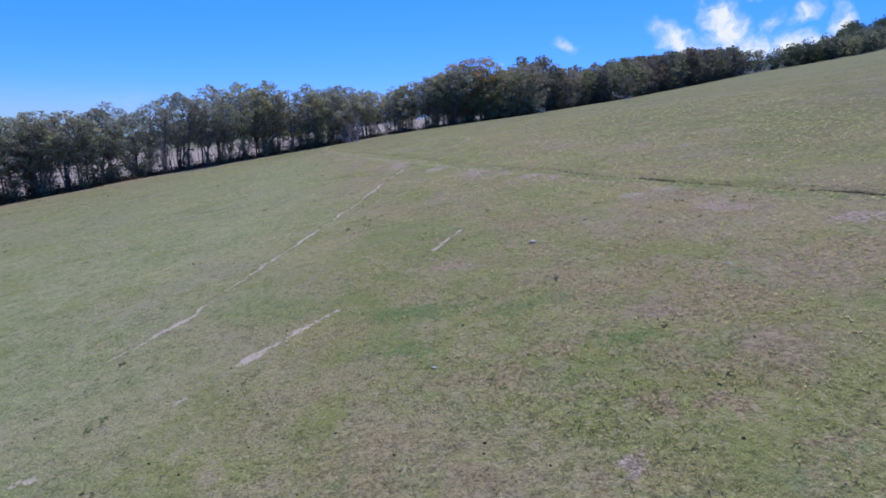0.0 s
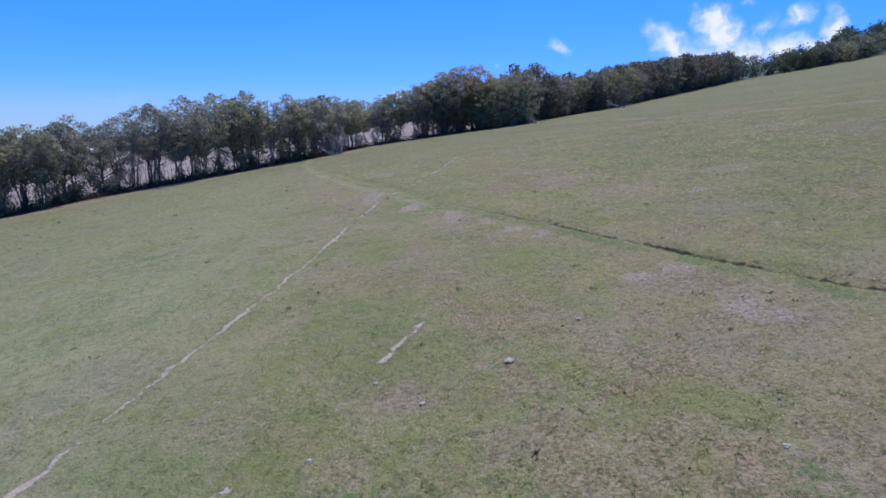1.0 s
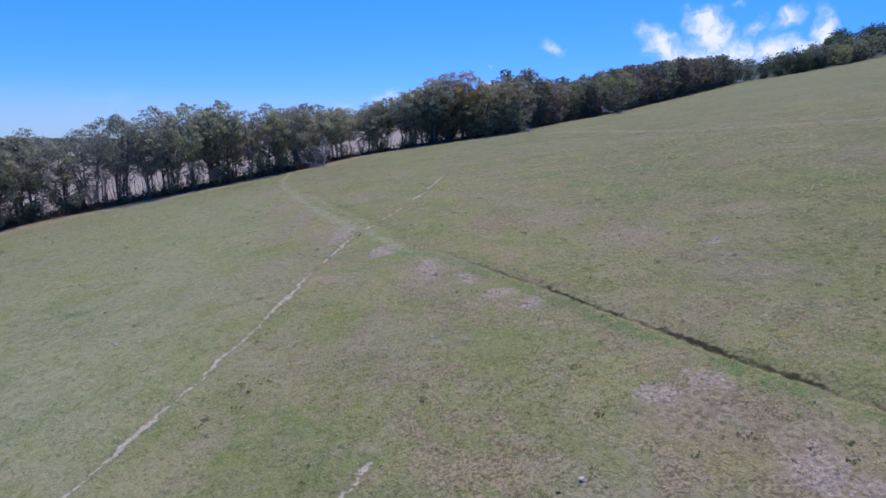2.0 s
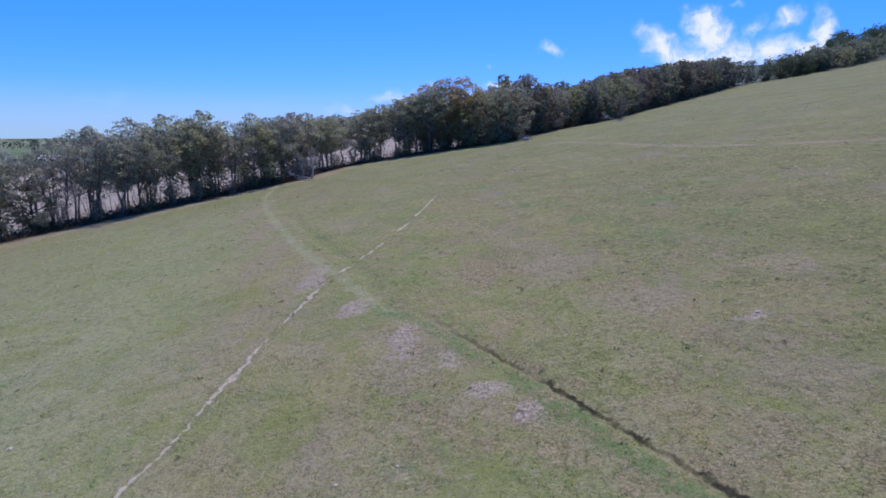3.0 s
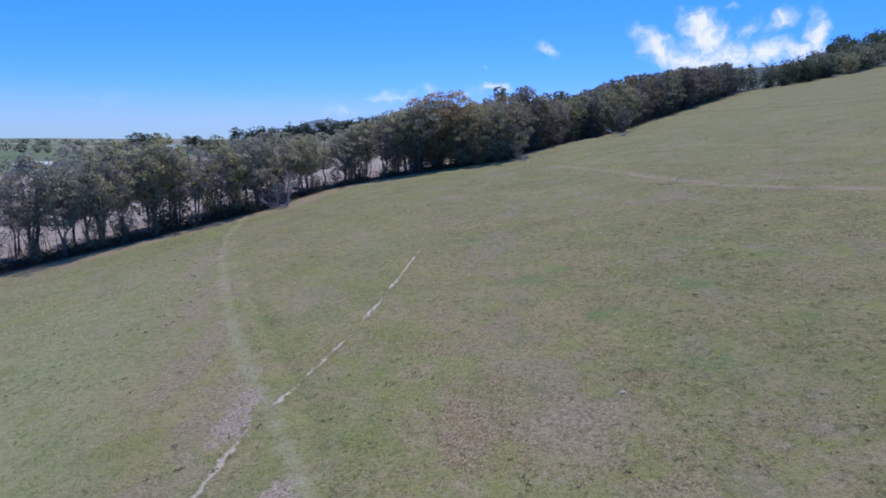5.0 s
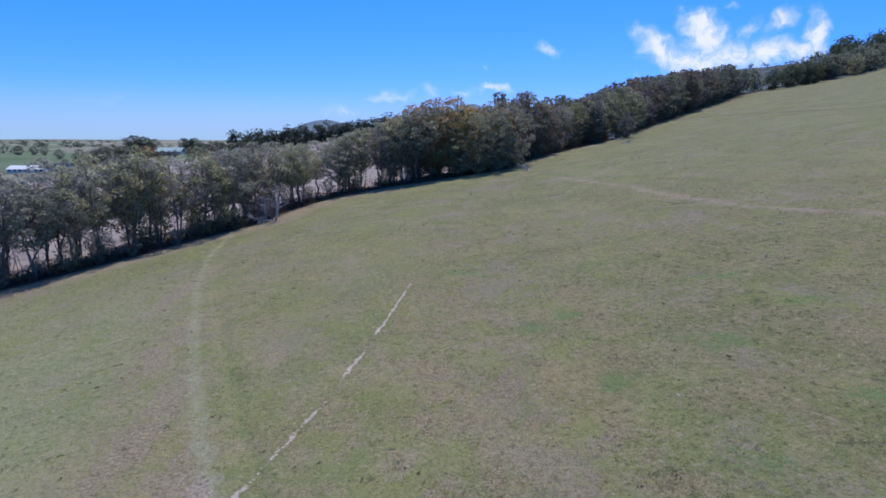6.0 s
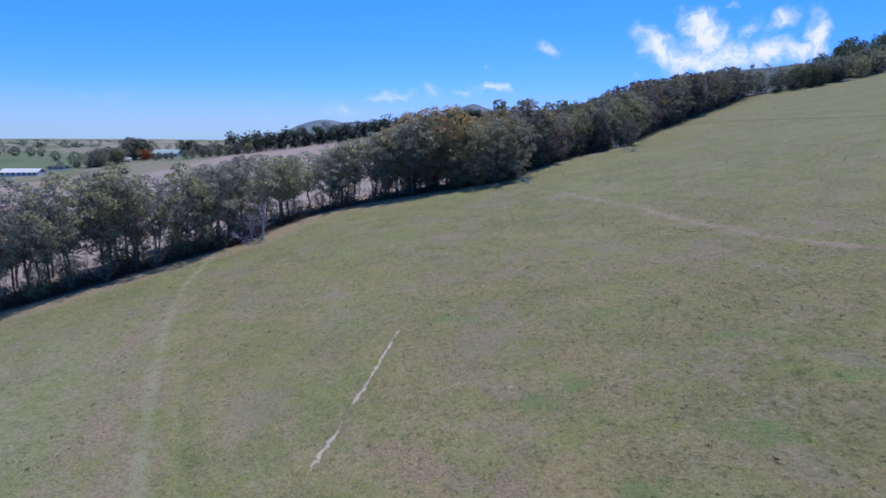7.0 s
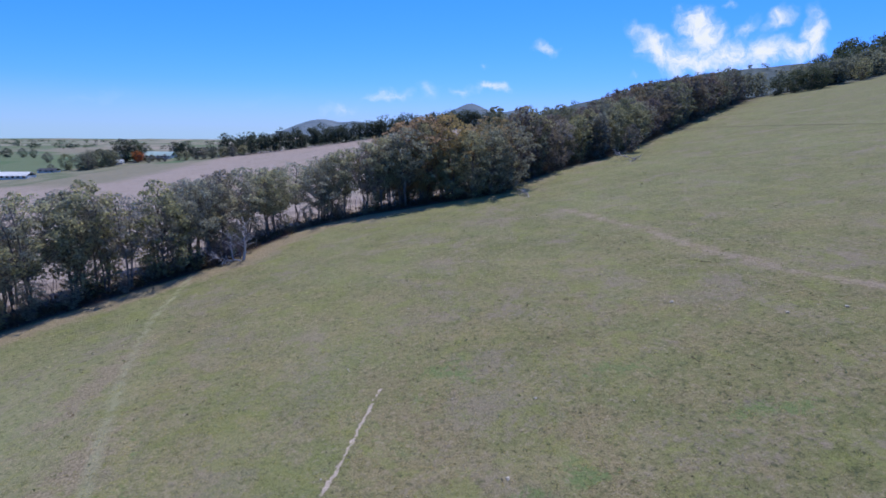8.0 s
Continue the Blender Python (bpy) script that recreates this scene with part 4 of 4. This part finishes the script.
# ---- undergrowth and brushwood under the belt ----
def build_undergrowth():
    rng = np.random.default_rng(5)
    leaf_at, stems = [], []
    run, stop = edge_run(-100), edge_run(120)
    while run < stop:
        e = edge_point(run)
        for d in (rng.uniform(1.2, 3.4), rng.uniform(2.5, 5.0), rng.uniform(4.5, 8.5)):
            x, y = e[0] + e[2] * d + rng.normal() * 0.6, e[1] + e[3] * d + rng.normal() * 0.6
            z, tall = ground_at(x, y), rng.uniform(0.35, 1.5) * (1.0 if rng.random() < 0.8 else 1.6)
            k = int(26 * tall + 14)
            c = rng.normal(size=(k, 3)) * (0.75, 0.75, 0.4) * tall ** 0.5
            c[:, 2] = np.abs(c[:, 2]) * tall + 0.05
            leaf_at.append(c + (x, y, z))
        for _ in range(2):
            d = rng.uniform(3.0, 17)
            x, y = e[0] + e[2] * d + rng.normal(), e[1] + e[3] * d + rng.normal()
            z, tall = ground_at(x, y), rng.uniform(1.5, 6.0)
            tip = Vector((x + rng.normal() * 0.7, y + rng.normal() * 0.7, z + tall))
            foot = Vector((x, y, z - 0.1))
            stems.append(tube([foot, foot.lerp(tip, 0.5) + Vector((rng.normal() * 0.15, rng.normal() * 0.15, 0)), tip], [0.055, 0.04, 0.012], 4))
            for q in range(3):
                o = foot.lerp(tip, rng.uniform(0.4, 0.9))
                stems.append(tube([o, o + Vector((rng.normal() * 0.5, rng.normal() * 0.5, rng.uniform(0.2, 0.9)))], [0.025, 0.008], 3))
        run += 0.85
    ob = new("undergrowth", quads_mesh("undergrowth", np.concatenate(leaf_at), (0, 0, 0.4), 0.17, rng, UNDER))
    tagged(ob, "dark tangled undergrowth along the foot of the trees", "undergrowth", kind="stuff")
    v, f = join(stems)
    tagged(new("brushwood", mesh_of("brushwood", v, f, [TWIG])), "thin bare grey-purple stems and twigs among the trees", "brushwood", kind="stuff")


build_undergrowth()


def build_wood(name, spots, mat, label, seed):
    """A far wood: every tree a stem and a ragged crown of leaves, too far off to pick apart."""
    rng = np.random.default_rng(seed)
    centre, size, stems = [], [], []
    for x, y, tall, wide in spots:
        z = ground_at(x, y)
        stems.append(tube([(x, y, z - 0.2), (x, y, z + tall * 0.8)], [tall * 0.018, 0.05], 4))
        for _ in range(13):
            f = rng.uniform(0.1, 1.0)
            reach = wide * tall * 0.5 * math.sin(math.pi * min(0.95, 0.3 + 0.6 * f)) ** 0.8
            a = rng.uniform(0, 6.28)
            r = reach * rng.uniform(0.2, 0.85)
            k = 26
            ball = rng.normal(size=(k, 3))
            ball *= rng.random((k, 1)) ** 0.4 / np.linalg.norm(ball, axis=1, keepdims=True)
            centre.append(ball * tall * (0.22, 0.22, 0.16) + (x + r * math.cos(a), y + r * math.sin(a), z + tall * f * 0.9))
            size.append(np.full(k, tall * 0.036 + 0.06))
    leaves = quads_mesh(name, np.concatenate(centre), (0, 0, 0.9), np.concatenate(size), rng, mat, 0.75)
    v, f = join(stems)
    wood = new(name, leaves)
    part("stems", mesh_of("stems", v, f, [BARK]), wood)
    return tagged(wood, label, "woods", kind="stuff")


rng_wood = random.Random(70)
GROVE = []
for k in range(115):
    y, u = rng_wood.uniform(455, 590), 0.695 + 0.5 * rng_wood.random() ** 1.3
    GROVE.append((8 + (y - 43) * u, y, rng_wood.uniform(13, 20) * (1 if u > 0.735 else 0.6), rng_wood.uniform(0.6, 0.95)))
build_wood("hilltop_grove", GROVE,
           LEAF_DARK, "dark grove of tall trees on the brow above the pasture", 71)
brow = []
for k in range(120):
    e = edge_point(edge_run(216) + 260 * rng_wood.random())
    d = rng_wood.uniform(6, 30)
    brow.append((e[0] + e[2] * d, e[1] + e[3] * d, rng_wood.uniform(12, 19), rng_wood.uniform(0.7, 1.1)))
build_wood("upper_wood", brow, LEAF_WOOD, "grey-green wood along the top of the pasture", 72)


# ---- dead wood in the pasture ----
def dead_tree(name, x, y, height, lying, seed, label):
    """A bleached dead tree: a forked stem with bare broken limbs, standing or fallen, each limb a part."""
    rng = np.random.default_rng(seed)
    base = new(name)
    base.matrix_basis = pose(x, y, ground_at(x, y) + (0.15 if lying else -0.1), 0, 0, math.degrees(rng.uniform(0, 6.28))) @ pose(0, 0, 0, 78 if lying else 6)
    pts = [Vector((rng.normal() * 0.1, rng.normal() * 0.1, height * k / 5)) for k in range(6)]
    v, f = tube(pts, [(0.11 if lying else 0.2) * height / 6 * (1 - 0.8 * k / 5) + 0.02 for k in range(6)], 8)
    part("stem", mesh_of("stem", v, f, [DEADWOOD]), base)
    for j in range(22):
        g = rng.uniform(0.2, 1.0)
        i = min(int(g * 5), 4)
        o = pts[i].lerp(pts[i + 1], g * 5 - i)
        a = rng.uniform(0, 6.28)
        d = Vector((math.cos(a), math.sin(a) * (0.8 if lying else 1), rng.uniform(0.2, 0.9))).normalized()
        size = height * rng.uniform(0.18, 0.42)
        e = o + d * size
        pieces = [tube([o, o.lerp(e, 0.5) + Vector(rng.normal(size=3)) * 0.08, e], [0.055 * height / 6, 0.035 * height / 6, 0.012], 5)]
        for _ in range(4):
            b = o.lerp(e, rng.uniform(0.3, 0.95))
            pieces.append(tube([b, b + (d + Vector(rng.normal(size=3)) * 0.8).normalized() * size * rng.uniform(0.2, 0.45)], [0.022, 0.007], 3))
        v, f = join(pieces)
        part("limb", mesh_of("limb", v, f, [DEADWOOD]), base)
    return tagged(base, label, "dead tree")


dead_tree("dead_tree", -20.4, 132.2, 6.0, False, 3, "bleached leafless dead tree at the pasture's edge")
dead_tree("dead_tree", -22.2, 132.0, 4.2, False, 4, "grey leafless snag beside the dead tree")
def bare_bush(x, y, tall, wide, seed, label):
    """A leafless bush: many thin forked stems from one foot."""
    rng = np.random.default_rng(seed)
    base = new("bare_bush")
    base.matrix_basis = Matrix.Translation((x, y, ground_at(x, y) - 0.05))
    for _ in range(16):
        a, lean = rng.uniform(0, 6.28), rng.uniform(0.1, 1.0)
        tip = Vector((math.cos(a) * wide * lean, math.sin(a) * wide * lean, tall * rng.uniform(0.6, 1.0) * (1.1 - 0.4 * lean)))
        mid = tip * 0.5 + Vector((rng.normal() * 0.15, rng.normal() * 0.15, 0.12 * tall))
        pieces = [tube([(0, 0, 0), mid, tip], [0.05, 0.035, 0.012], 4)]
        for _ in range(14):
            o = mid.lerp(tip, rng.uniform(-0.5, 1.0))
            e = o + Vector((rng.normal() * 0.5, rng.normal() * 0.5, rng.uniform(0.1, 0.9))) * wide * 0.5
            pieces.append(tube([o, o.lerp(e, 0.5) + Vector(rng.normal(size=3)) * 0.06, e], [0.02, 0.014, 0.007], 3))
        v, f = join(pieces)
        part("stem", mesh_of("stem", v, f, [TWIG]), base)
    return tagged(base, label, "bush")


bare_bush(-23.4, 132.6, 4.6, 2.0, 31, "leafless purple-grey bush beside the dead tree")
bare_bush(-21.6, 133.6, 4.0, 1.8, 32, "leafless purple-grey bush beside the dead tree")
bare_bush(-25.0, 131.0, 3.0, 1.6, 33, "low leafless purple-grey bush at the pasture's edge")
dead_tree("fallen_tree", -20.6, 130.6, 4.0, True, 5, "fallen grey trunk with bare limbs beside the dead tree")
dead_tree("fallen_tree", 28.6, 154.5, 4.2, True, 6, "fallen bleached branches lying on the grass")
dead_tree("fallen_tree", 63.5, 190.5, 6.0, True, 7, "fallen grey tree with many bare limbs on the grass")
dead_tree("fallen_tree", 60.5, 188.0, 4.0, True, 8, "fallen grey tree with many bare limbs on the grass")


# ---- stones and clods ----
def lump(seed, flat, cuts=2):
    rng = random.Random(seed)
    bm = bmesh.new()
    bmesh.ops.create_icosphere(bm, subdivisions=cuts, radius=1.0)
    for v in bm.verts:
        k = 0.75 + 0.5 * noise.noise(v.co * 1.3 + Vector((seed, 0, 0)))
        v.co = Vector((v.co.x * k, v.co.y * k * rng.uniform(0.96, 1.04), max(v.co.z, -0.4) * k * flat))
    me = bpy.data.meshes.new("lump")
    bm.to_mesh(me)
    bm.free()
    return me


def build_stones():
    rng = random.Random(9)
    forms = []
    for seed in range(4):
        me = lump(seed, 0.55)
        me.materials.append(STONE)
        forms.append(me)
    spots = [(14.6, 54.0, .14), (18.6, 41.7, .14), (18.2, 41.2, .1), (18.9, 41.3, .08), (3.9, 23.0, .2), (12.1, 72.9, .15), (9.4, 17.4, .1), (35.7, 86.9, .2), (39.9, 86.4, .2), (14.9, 80.0, .12), (29, 92, .2)]
    for _ in range(70):
        y = rng.uniform(12, 120)
        spots.append((rng.uniform(-0.5, 0.55) * y + 4, y, rng.uniform(0.05, 0.12)))
    for x, y, size in spots:
        ob = new("stone", rng.choice(forms))
        ob.matrix_basis = Matrix.Translation((x, y, ground_at(x, y) + size * 0.1)) @ Matrix.Rotation(rng.uniform(0, 6.28), 4, "Z") @ Matrix.Diagonal((size * 1.2, size, size, 1))
        tagged(ob, "small pale stone lying in the short grass", "stone", "stones in the pasture")


build_stones()


def build_clods():
    """Dark clods and dung, strewn too thick to count."""
    rng = np.random.default_rng(14)
    me = lump(7, 0.5, 1)
    v0 = np.array([v.co for v in me.vertices])
    f0 = np.array([p.vertices for p in me.polygons])
    keep_v, keep_f = [], []
    k = 700
    y = 9 + 110 * rng.random(k) ** 1.5
    x = (rng.random(k) - 0.48) * (22 + 1.05 * y)
    ok = beyond(x, y) < -4
    x, y = x[ok], y[ok]
    z = ground_height(x, y)
    for i in range(len(x)):
        s = rng.uniform(0.018, 0.05) * (1.6 if rng.random() < 0.06 else 1)
        a = rng.uniform(0, 6.28)
        c, d = math.cos(a), math.sin(a)
        q = v0 * (s * rng.uniform(0.8, 1.5), s, s)
        keep_v.append(np.stack([q[:, 0] * c - q[:, 1] * d + x[i], q[:, 0] * d + q[:, 1] * c + y[i], q[:, 2] + z[i] + s * 0.15], -1))
        keep_f.append(f0 + i * len(v0))
    ob = new("clods", mesh_of("clods", np.concatenate(keep_v), np.concatenate(keep_f), [DUNG]))
    tagged(ob, "dark clods and dried dung strewn over the pasture", "clods", kind="stuff")


build_clods()


# ---- grass ----
def build_grass():
    """Tufts of bent blades: fine ones on the near slope, coarser ones further up the hill."""
    rng = np.random.default_rng(21)
    for count, near, spread, tall, broad, blades in ((110000, 17, 17, (0.05, 0.15), (0.028, 0.050), 4), (80000, 58, 36, (0.09, 0.20), (0.055, 0.09), 3)):
        x, y = 3 + spread * rng.normal(size=count), near + 0.8 * spread * rng.normal(size=count)
        thick = fbm(x / 0.6, y / 0.6, 51, 3) + 0.5 * (fbm(x / 4, y / 4, 53, 2) - 0.5)
        ok = (thick + rng.normal(size=count) * 0.12 > 0.40) & (beyond(x, y) < -3) & (y > 6 if near < 30 else y > 28)
        for line, width in ((TRAIL_LEFT, 0.24), (TRAIL_MID, 0.3), (TRAIL_SHORT, 0.24)):
            ok &= along(line, x, y)[0] > width
        x, y = x[ok], y[ok]
        z = ground_height(x, y)
        k = len(x)
        size = rng.uniform(0.6, 1.25, k) * (1 + 0.6 * (rng.random(k) < 0.12))
        v = np.empty((k, blades, 3, 3))
        foot = np.stack([x, y, z - 0.012], -1)
        for b in range(blades):
            a = rng.uniform(0, 6.28, k)
            h = rng.uniform(tall[0], tall[1], k) * size
            w = h * rng.uniform(broad[0], broad[1], k)
            way = np.stack([np.cos(a), np.sin(a), 0 * a], -1)
            across = np.stack([-np.sin(a), np.cos(a), 0 * a], -1)
            o = foot + way * (rng.uniform(0.0, 0.09, k) * size)[:, None]
            v[:, b, 0] = o - across * w[:, None]
            v[:, b, 1] = o + across * w[:, None]
            v[:, b, 2] = o + way * (h * rng.uniform(0.4, 1.2, k))[:, None] + np.array([0, 0, 0.42]) * h[:, None]
        ob = new("grass", mesh_of("grass", v.reshape(-1, 3), np.arange(k * blades * 3).reshape(-1, 3), [GRASS]))
        tagged(ob, "short tufts of green and straw-coloured grazed grass", "grass", kind="stuff")


build_grass()


def build_tussocks():
    """Coarser tussocks that stand a hand's width above the grazed turf, each a fan of bent blades."""
    rng = np.random.default_rng(23)
    count, blades = 24000, 11
    y = 6.5 + 88 * rng.random(count) ** 1.5
    x = 4 + (10 + 0.42 * y) * rng.uniform(-1.0, 1.0, count) + rng.normal(size=count) * 2
    ok = (fbm(x / 3, y / 3, 55, 3) + 0.25 * np.clip((x + 6) / 12, 0, 1) + rng.normal(size=count) * 0.1 > 0.62) & (beyond(x, y) < -4)
    for line, width in ((TRAIL_LEFT, 0.35), (TRAIL_MID, 0.45), (TRAIL_SHORT, 0.35), (DITCH, 0.4)):
        ok &= along(line, x, y)[0] > width
    x, y = x[ok], y[ok]
    z = ground_height(x, y)
    k = len(x)
    size = rng.uniform(0.55, 1.15, k)
    v = np.empty((k, blades, 3, 3))
    for b in range(blades):
        a = rng.uniform(0, 6.28, k)
        h = rng.uniform(0.08, 0.21, k) * size
        w = h * rng.uniform(0.03, 0.06, k) + 0.003
        way = np.stack([np.cos(a), np.sin(a), 0 * a], -1)
        across = np.stack([-np.sin(a), np.cos(a), 0 * a], -1)
        o = np.stack([x, y, z - 0.012], -1) + way * (rng.uniform(0.0, 0.07, k) * size)[:, None]
        v[:, b, 0] = o - across * w[:, None]
        v[:, b, 1] = o + across * w[:, None]
        v[:, b, 2] = o + way * (h * rng.uniform(0.35, 1.1, k))[:, None] + np.array([0, 0, 0.6]) * h[:, None]
    ob = new("tussocks", mesh_of("tussocks", v.reshape(-1, 3), np.arange(k * blades * 3).reshape(-1, 3), [TUSSOCK]))
    tagged(ob, "coarse yellowish-green grass tussocks standing in the pasture", "grass", kind="stuff")


build_tussocks()


def build_weeds():
    """Low dark weeds and rank tussocks that the cattle leave, in drifts over the hillside."""
    rng = np.random.default_rng(27)
    k = 14000
    x, y = rng.uniform(-60, 90, k), rng.uniform(2, 170, k)
    drift = fbm(x / 5, y / 5, 57, 4)
    ok = (drift + rng.normal(size=k) * 0.12 > np.where(x < 4, 0.70, 0.66) + 0.0006 * y) & (beyond(x, y) < -4)
    x, y = x[ok], y[ok]
    z = ground_height(x, y)
    centre, size = [], []
    for i in range(len(x)):
        wide = rng.uniform(0.04, 0.13)
        m = int(8 + 26 * wide)
        c = rng.normal(size=(m, 3)) * (wide * 1.2, wide * 1.2, wide * 0.2)
        c[:, 2] = np.abs(c[:, 2]) + 0.02
        centre.append(c + (x[i], y[i], z[i]))
        size.append(np.full(m, 0.05 + 0.12 * wide))
    ob = new("weeds", quads_mesh("weeds", np.concatenate(centre), (0, 0, 0.6), np.concatenate(size), rng, WEED))
    tagged(ob, "low dark green weeds and rank tussocks in the pasture", "weeds", kind="stuff")


build_weeds()


# ---- farm country beyond the belt ----
def box(x0, y0, z0, x1, y1, z1):
    bm = bmesh.new()
    bmesh.ops.create_cube(bm, size=1.0)
    for v in bm.verts:
        v.co = ((x0 + x1) / 2 + v.co.x * (x1 - x0), (y0 + y1) / 2 + v.co.y * (y1 - y0), (z0 + z1) / 2 + v.co.z * (z1 - z0))
    bmesh.ops.bevel(bm, geom=bm.edges[:], offset=0.03, segments=1, affect="EDGES")
    me = bpy.data.meshes.new("box")
    bm.to_mesh(me)
    bm.free()
    return me


def with_material(me, mat):
    me.materials.append(mat)
    return me


def gable(length, depth, low, high, mat):
    """A pitched roof with thickness and eaves."""
    v, f = [], []
    for t in (0.0, -0.18):
        for x in (-length / 2 - 0.5, length / 2 + 0.5):
            v += [(x, -depth / 2 - 0.6, low + t), (x, 0, high + t), (x, depth / 2 + 0.6, low + t)]
    f = [(0, 3, 4, 1), (1, 4, 5, 2), (6, 7, 10, 9), (7, 8, 11, 10), (0, 6, 9, 3), (2, 5, 11, 8), (0, 1, 7, 6), (1, 2, 8, 7), (3, 9, 10, 4), (4, 10, 11, 5)]
    return mesh_of("roof", v, f, [mat])


def farm_building(name, x, y, turn, length, depth, wall_h, roof_h, wall_mat, roof_mat, label, openings):
    base = new(name)
    base.matrix_basis = pose(x, y, ground_at(x, y) - 0.3, 0, 0, turn)
    part("wall", with_material(box(-length / 2, -depth / 2, 0, length / 2, depth / 2, wall_h), wall_mat), base)
    part("roof", gable(length, depth, wall_h, roof_h, roof_mat), base)
    for k in range(openings):
        cx = -length / 2 + length * (k + 0.5) / openings
        win = part("window", with_material(box(cx - 0.9, -depth / 2 - 0.06, 1.2, cx + 0.9, -depth / 2 + 0.05, 2.5), DARK_GLASS), base)
        part("sill", with_material(box(cx - 1.0, -depth / 2 - 0.16, 1.08, cx + 1.0, -depth / 2 + 0.02, 1.2), wall_mat), win)
    return tagged(base, label, "house")


PAINT = rough_material("white wall paint", (0.68, 0.68, 0.68), (0.80, 0.80, 0.79), 0.8, 0.8, 0.05)
GREEN_ROOF = rough_material("pale green roof sheet", (0.42, 0.55, 0.50), (0.55, 0.68, 0.62), 0.6, 0.5, 0.1)
DARK_ROOF = rough_material("dark grey roof sheet", (0.05, 0.05, 0.06), (0.11, 0.11, 0.12), 0.6, 0.6, 0.1)
DARK_GLASS, _n, _b = surface("window glass", 0.08, 0.5)
_b.inputs["Base Color"].default_value = (0.02, 0.025, 0.03, 1)

farm_building("farm_shed", -266, 419, 6, 23, 11, 2.6, 5.0, PAINT, PAINT, "long low white farm shed with a white roof", 7)
farm_building("farm_house", -232, 552, -4, 27, 11, 2.4, 6.0, PAINT, GREEN_ROOF, "long farm house with white walls and a pale green roof", 8)
farm_building("garden_pavilion", -253, 526, 15, 5, 4.5, 1.6, 4.2, PAINT, PAINT, "small white pavilion with a pointed roof", 2)
farm_building("farm_shed", -280, 476, 0, 13, 7, 1.9, 3.6, PAINT, DARK_ROOF, "small white shed with a dark roof among trees", 3)

FARM_TREES = [(-259, 543, "dark", 17), (-252, 548, "dark", 15), (-247, 556, "soft", 12), (-264, 490, "round", 11), (-258, 488, "soft", 11), (-262, 500, "round", 13), (-258, 506, "soft", 13), (-253, 512, "round", 12), (-256, 518, "soft", 11),
              (-270, 512, "soft", 9), (-278, 495, "soft", 11), (-289, 492, "soft", 5), (-300, 560, "soft", 9), (-286, 566, "dark", 10), (-276, 572, "soft", 10), (-262, 578, "soft", 11), (-296, 600, "soft", 10),
              (-241, 533, "orange", 8), (-243, 541, "orange", 6), (-226, 570, "soft", 11), (-216, 572, "soft", 11), (-235, 534, "soft", 4.5), (-229, 532, "soft", 5), (-222, 530, "soft", 4.5), (-216, 528, "soft", 5), (-226, 520, "soft", 3.5),
              (-206, 532, "round", 6), (-199, 530, "round", 7), (-192, 534, "soft", 8), (-186, 536, "round", 8), (-180, 540, "soft", 8), (-172, 544, "round", 8), (-165, 548, "soft", 9), (-157, 552, "round", 8),
              (-393, 645, "soft", 9), (-493, 750, "soft", 10), (-470, 735, "soft", 9), (-520, 760, "dark", 10), (-372, 700, "dark", 9)]
FARM_LABELS = {"round": "leafy green tree in a clump near the farm houses", "dark": "big blackish-green tree beside the farm houses",
               "soft": "bushy grey-green tree in the farm country", "orange": LABELS["orange"]}
for x, y, kind, tall in FARM_TREES:
    make_tree("tree", FORMS[kind][0], stand(x, y, tall * 1.2 / 13, x * 1.7, 1.6), FARM_LABELS[kind], "trees round the farm")

# a long row of dark trees at the head of the bare field
rng_row = random.Random(33)
ROW = [(-222, 556), (-178, 560), (-128, 572), (-58, 602), (10, 622), (90, 640)]
spots = []
for (ax, ay), (bx, by) in zip(ROW, ROW[1:]):
    k = int(math.hypot(bx - ax, by - ay) / 2.1)
    for i in range(k):
        f = (i + rng_row.uniform(0, 0.8)) / k
        spots.append((ax + (bx - ax) * f, ay + (by - ay) * f + rng_row.uniform(-2, 12), rng_row.uniform(12, 19) * (0.6 if ax < -200 else 1), rng_row.uniform(0.7, 1.15)))
build_wood("row_of_trees", [s if k % 3 else (s[0], s[1], s[2] * 1.18, 0.42) for k, s in enumerate(spots)], LEAF_DARK, "long row of dark trees at the head of a bare field", 73)


def build_far_woods():
    """Thickets and rows of trees scattered over the distant plain and the slopes, as clumps of leaves."""
    rng = np.random.default_rng(44)
    centre, size = [], []
    for _ in range(1100):
        if rng.random() < 0.5:
            y = rng.uniform(640, 3400)
            x = rng.uniform(-1.0, 0.05) * y
            if fbm(np.array([x / 300]), np.array([y / 120]), 61)[0] < 0.55:
                continue
            tall, wide = rng.uniform(7, 14), rng.uniform(0.5, 1.6)
        else:
            x, y = rng.uniform(110, 900), rng.uniform(480, 1500)
            if beyond(np.array([x]), np.array([y]))[0] < 30 or fbm(np.array([x / 120]), np.array([y / 120]), 63)[0] < 0.48:
                continue
            tall, wide = rng.uniform(7, 15), 0.5
        k = 90
        ball = rng.normal(size=(k, 3))
        ball *= rng.random((k, 1)) ** 0.4 / np.linalg.norm(ball, axis=1, keepdims=True)
        centre.append(ball * (tall * wide, tall * wide * 0.7, tall * 0.45) + (x, y, ground_at(x, y) + tall * 0.45))
        size.append(np.full(k, tall * 0.10 * max(wide, 0.7)))
    ob = new("far_woods", quads_mesh("far_woods", np.concatenate(centre), (0, 0, 0.5), np.concatenate(size), rng, LEAF_DARK))
    tagged(ob, "distant dark woods and scattered trees on plain and slopes", "woods", kind="stuff")


build_far_woods()
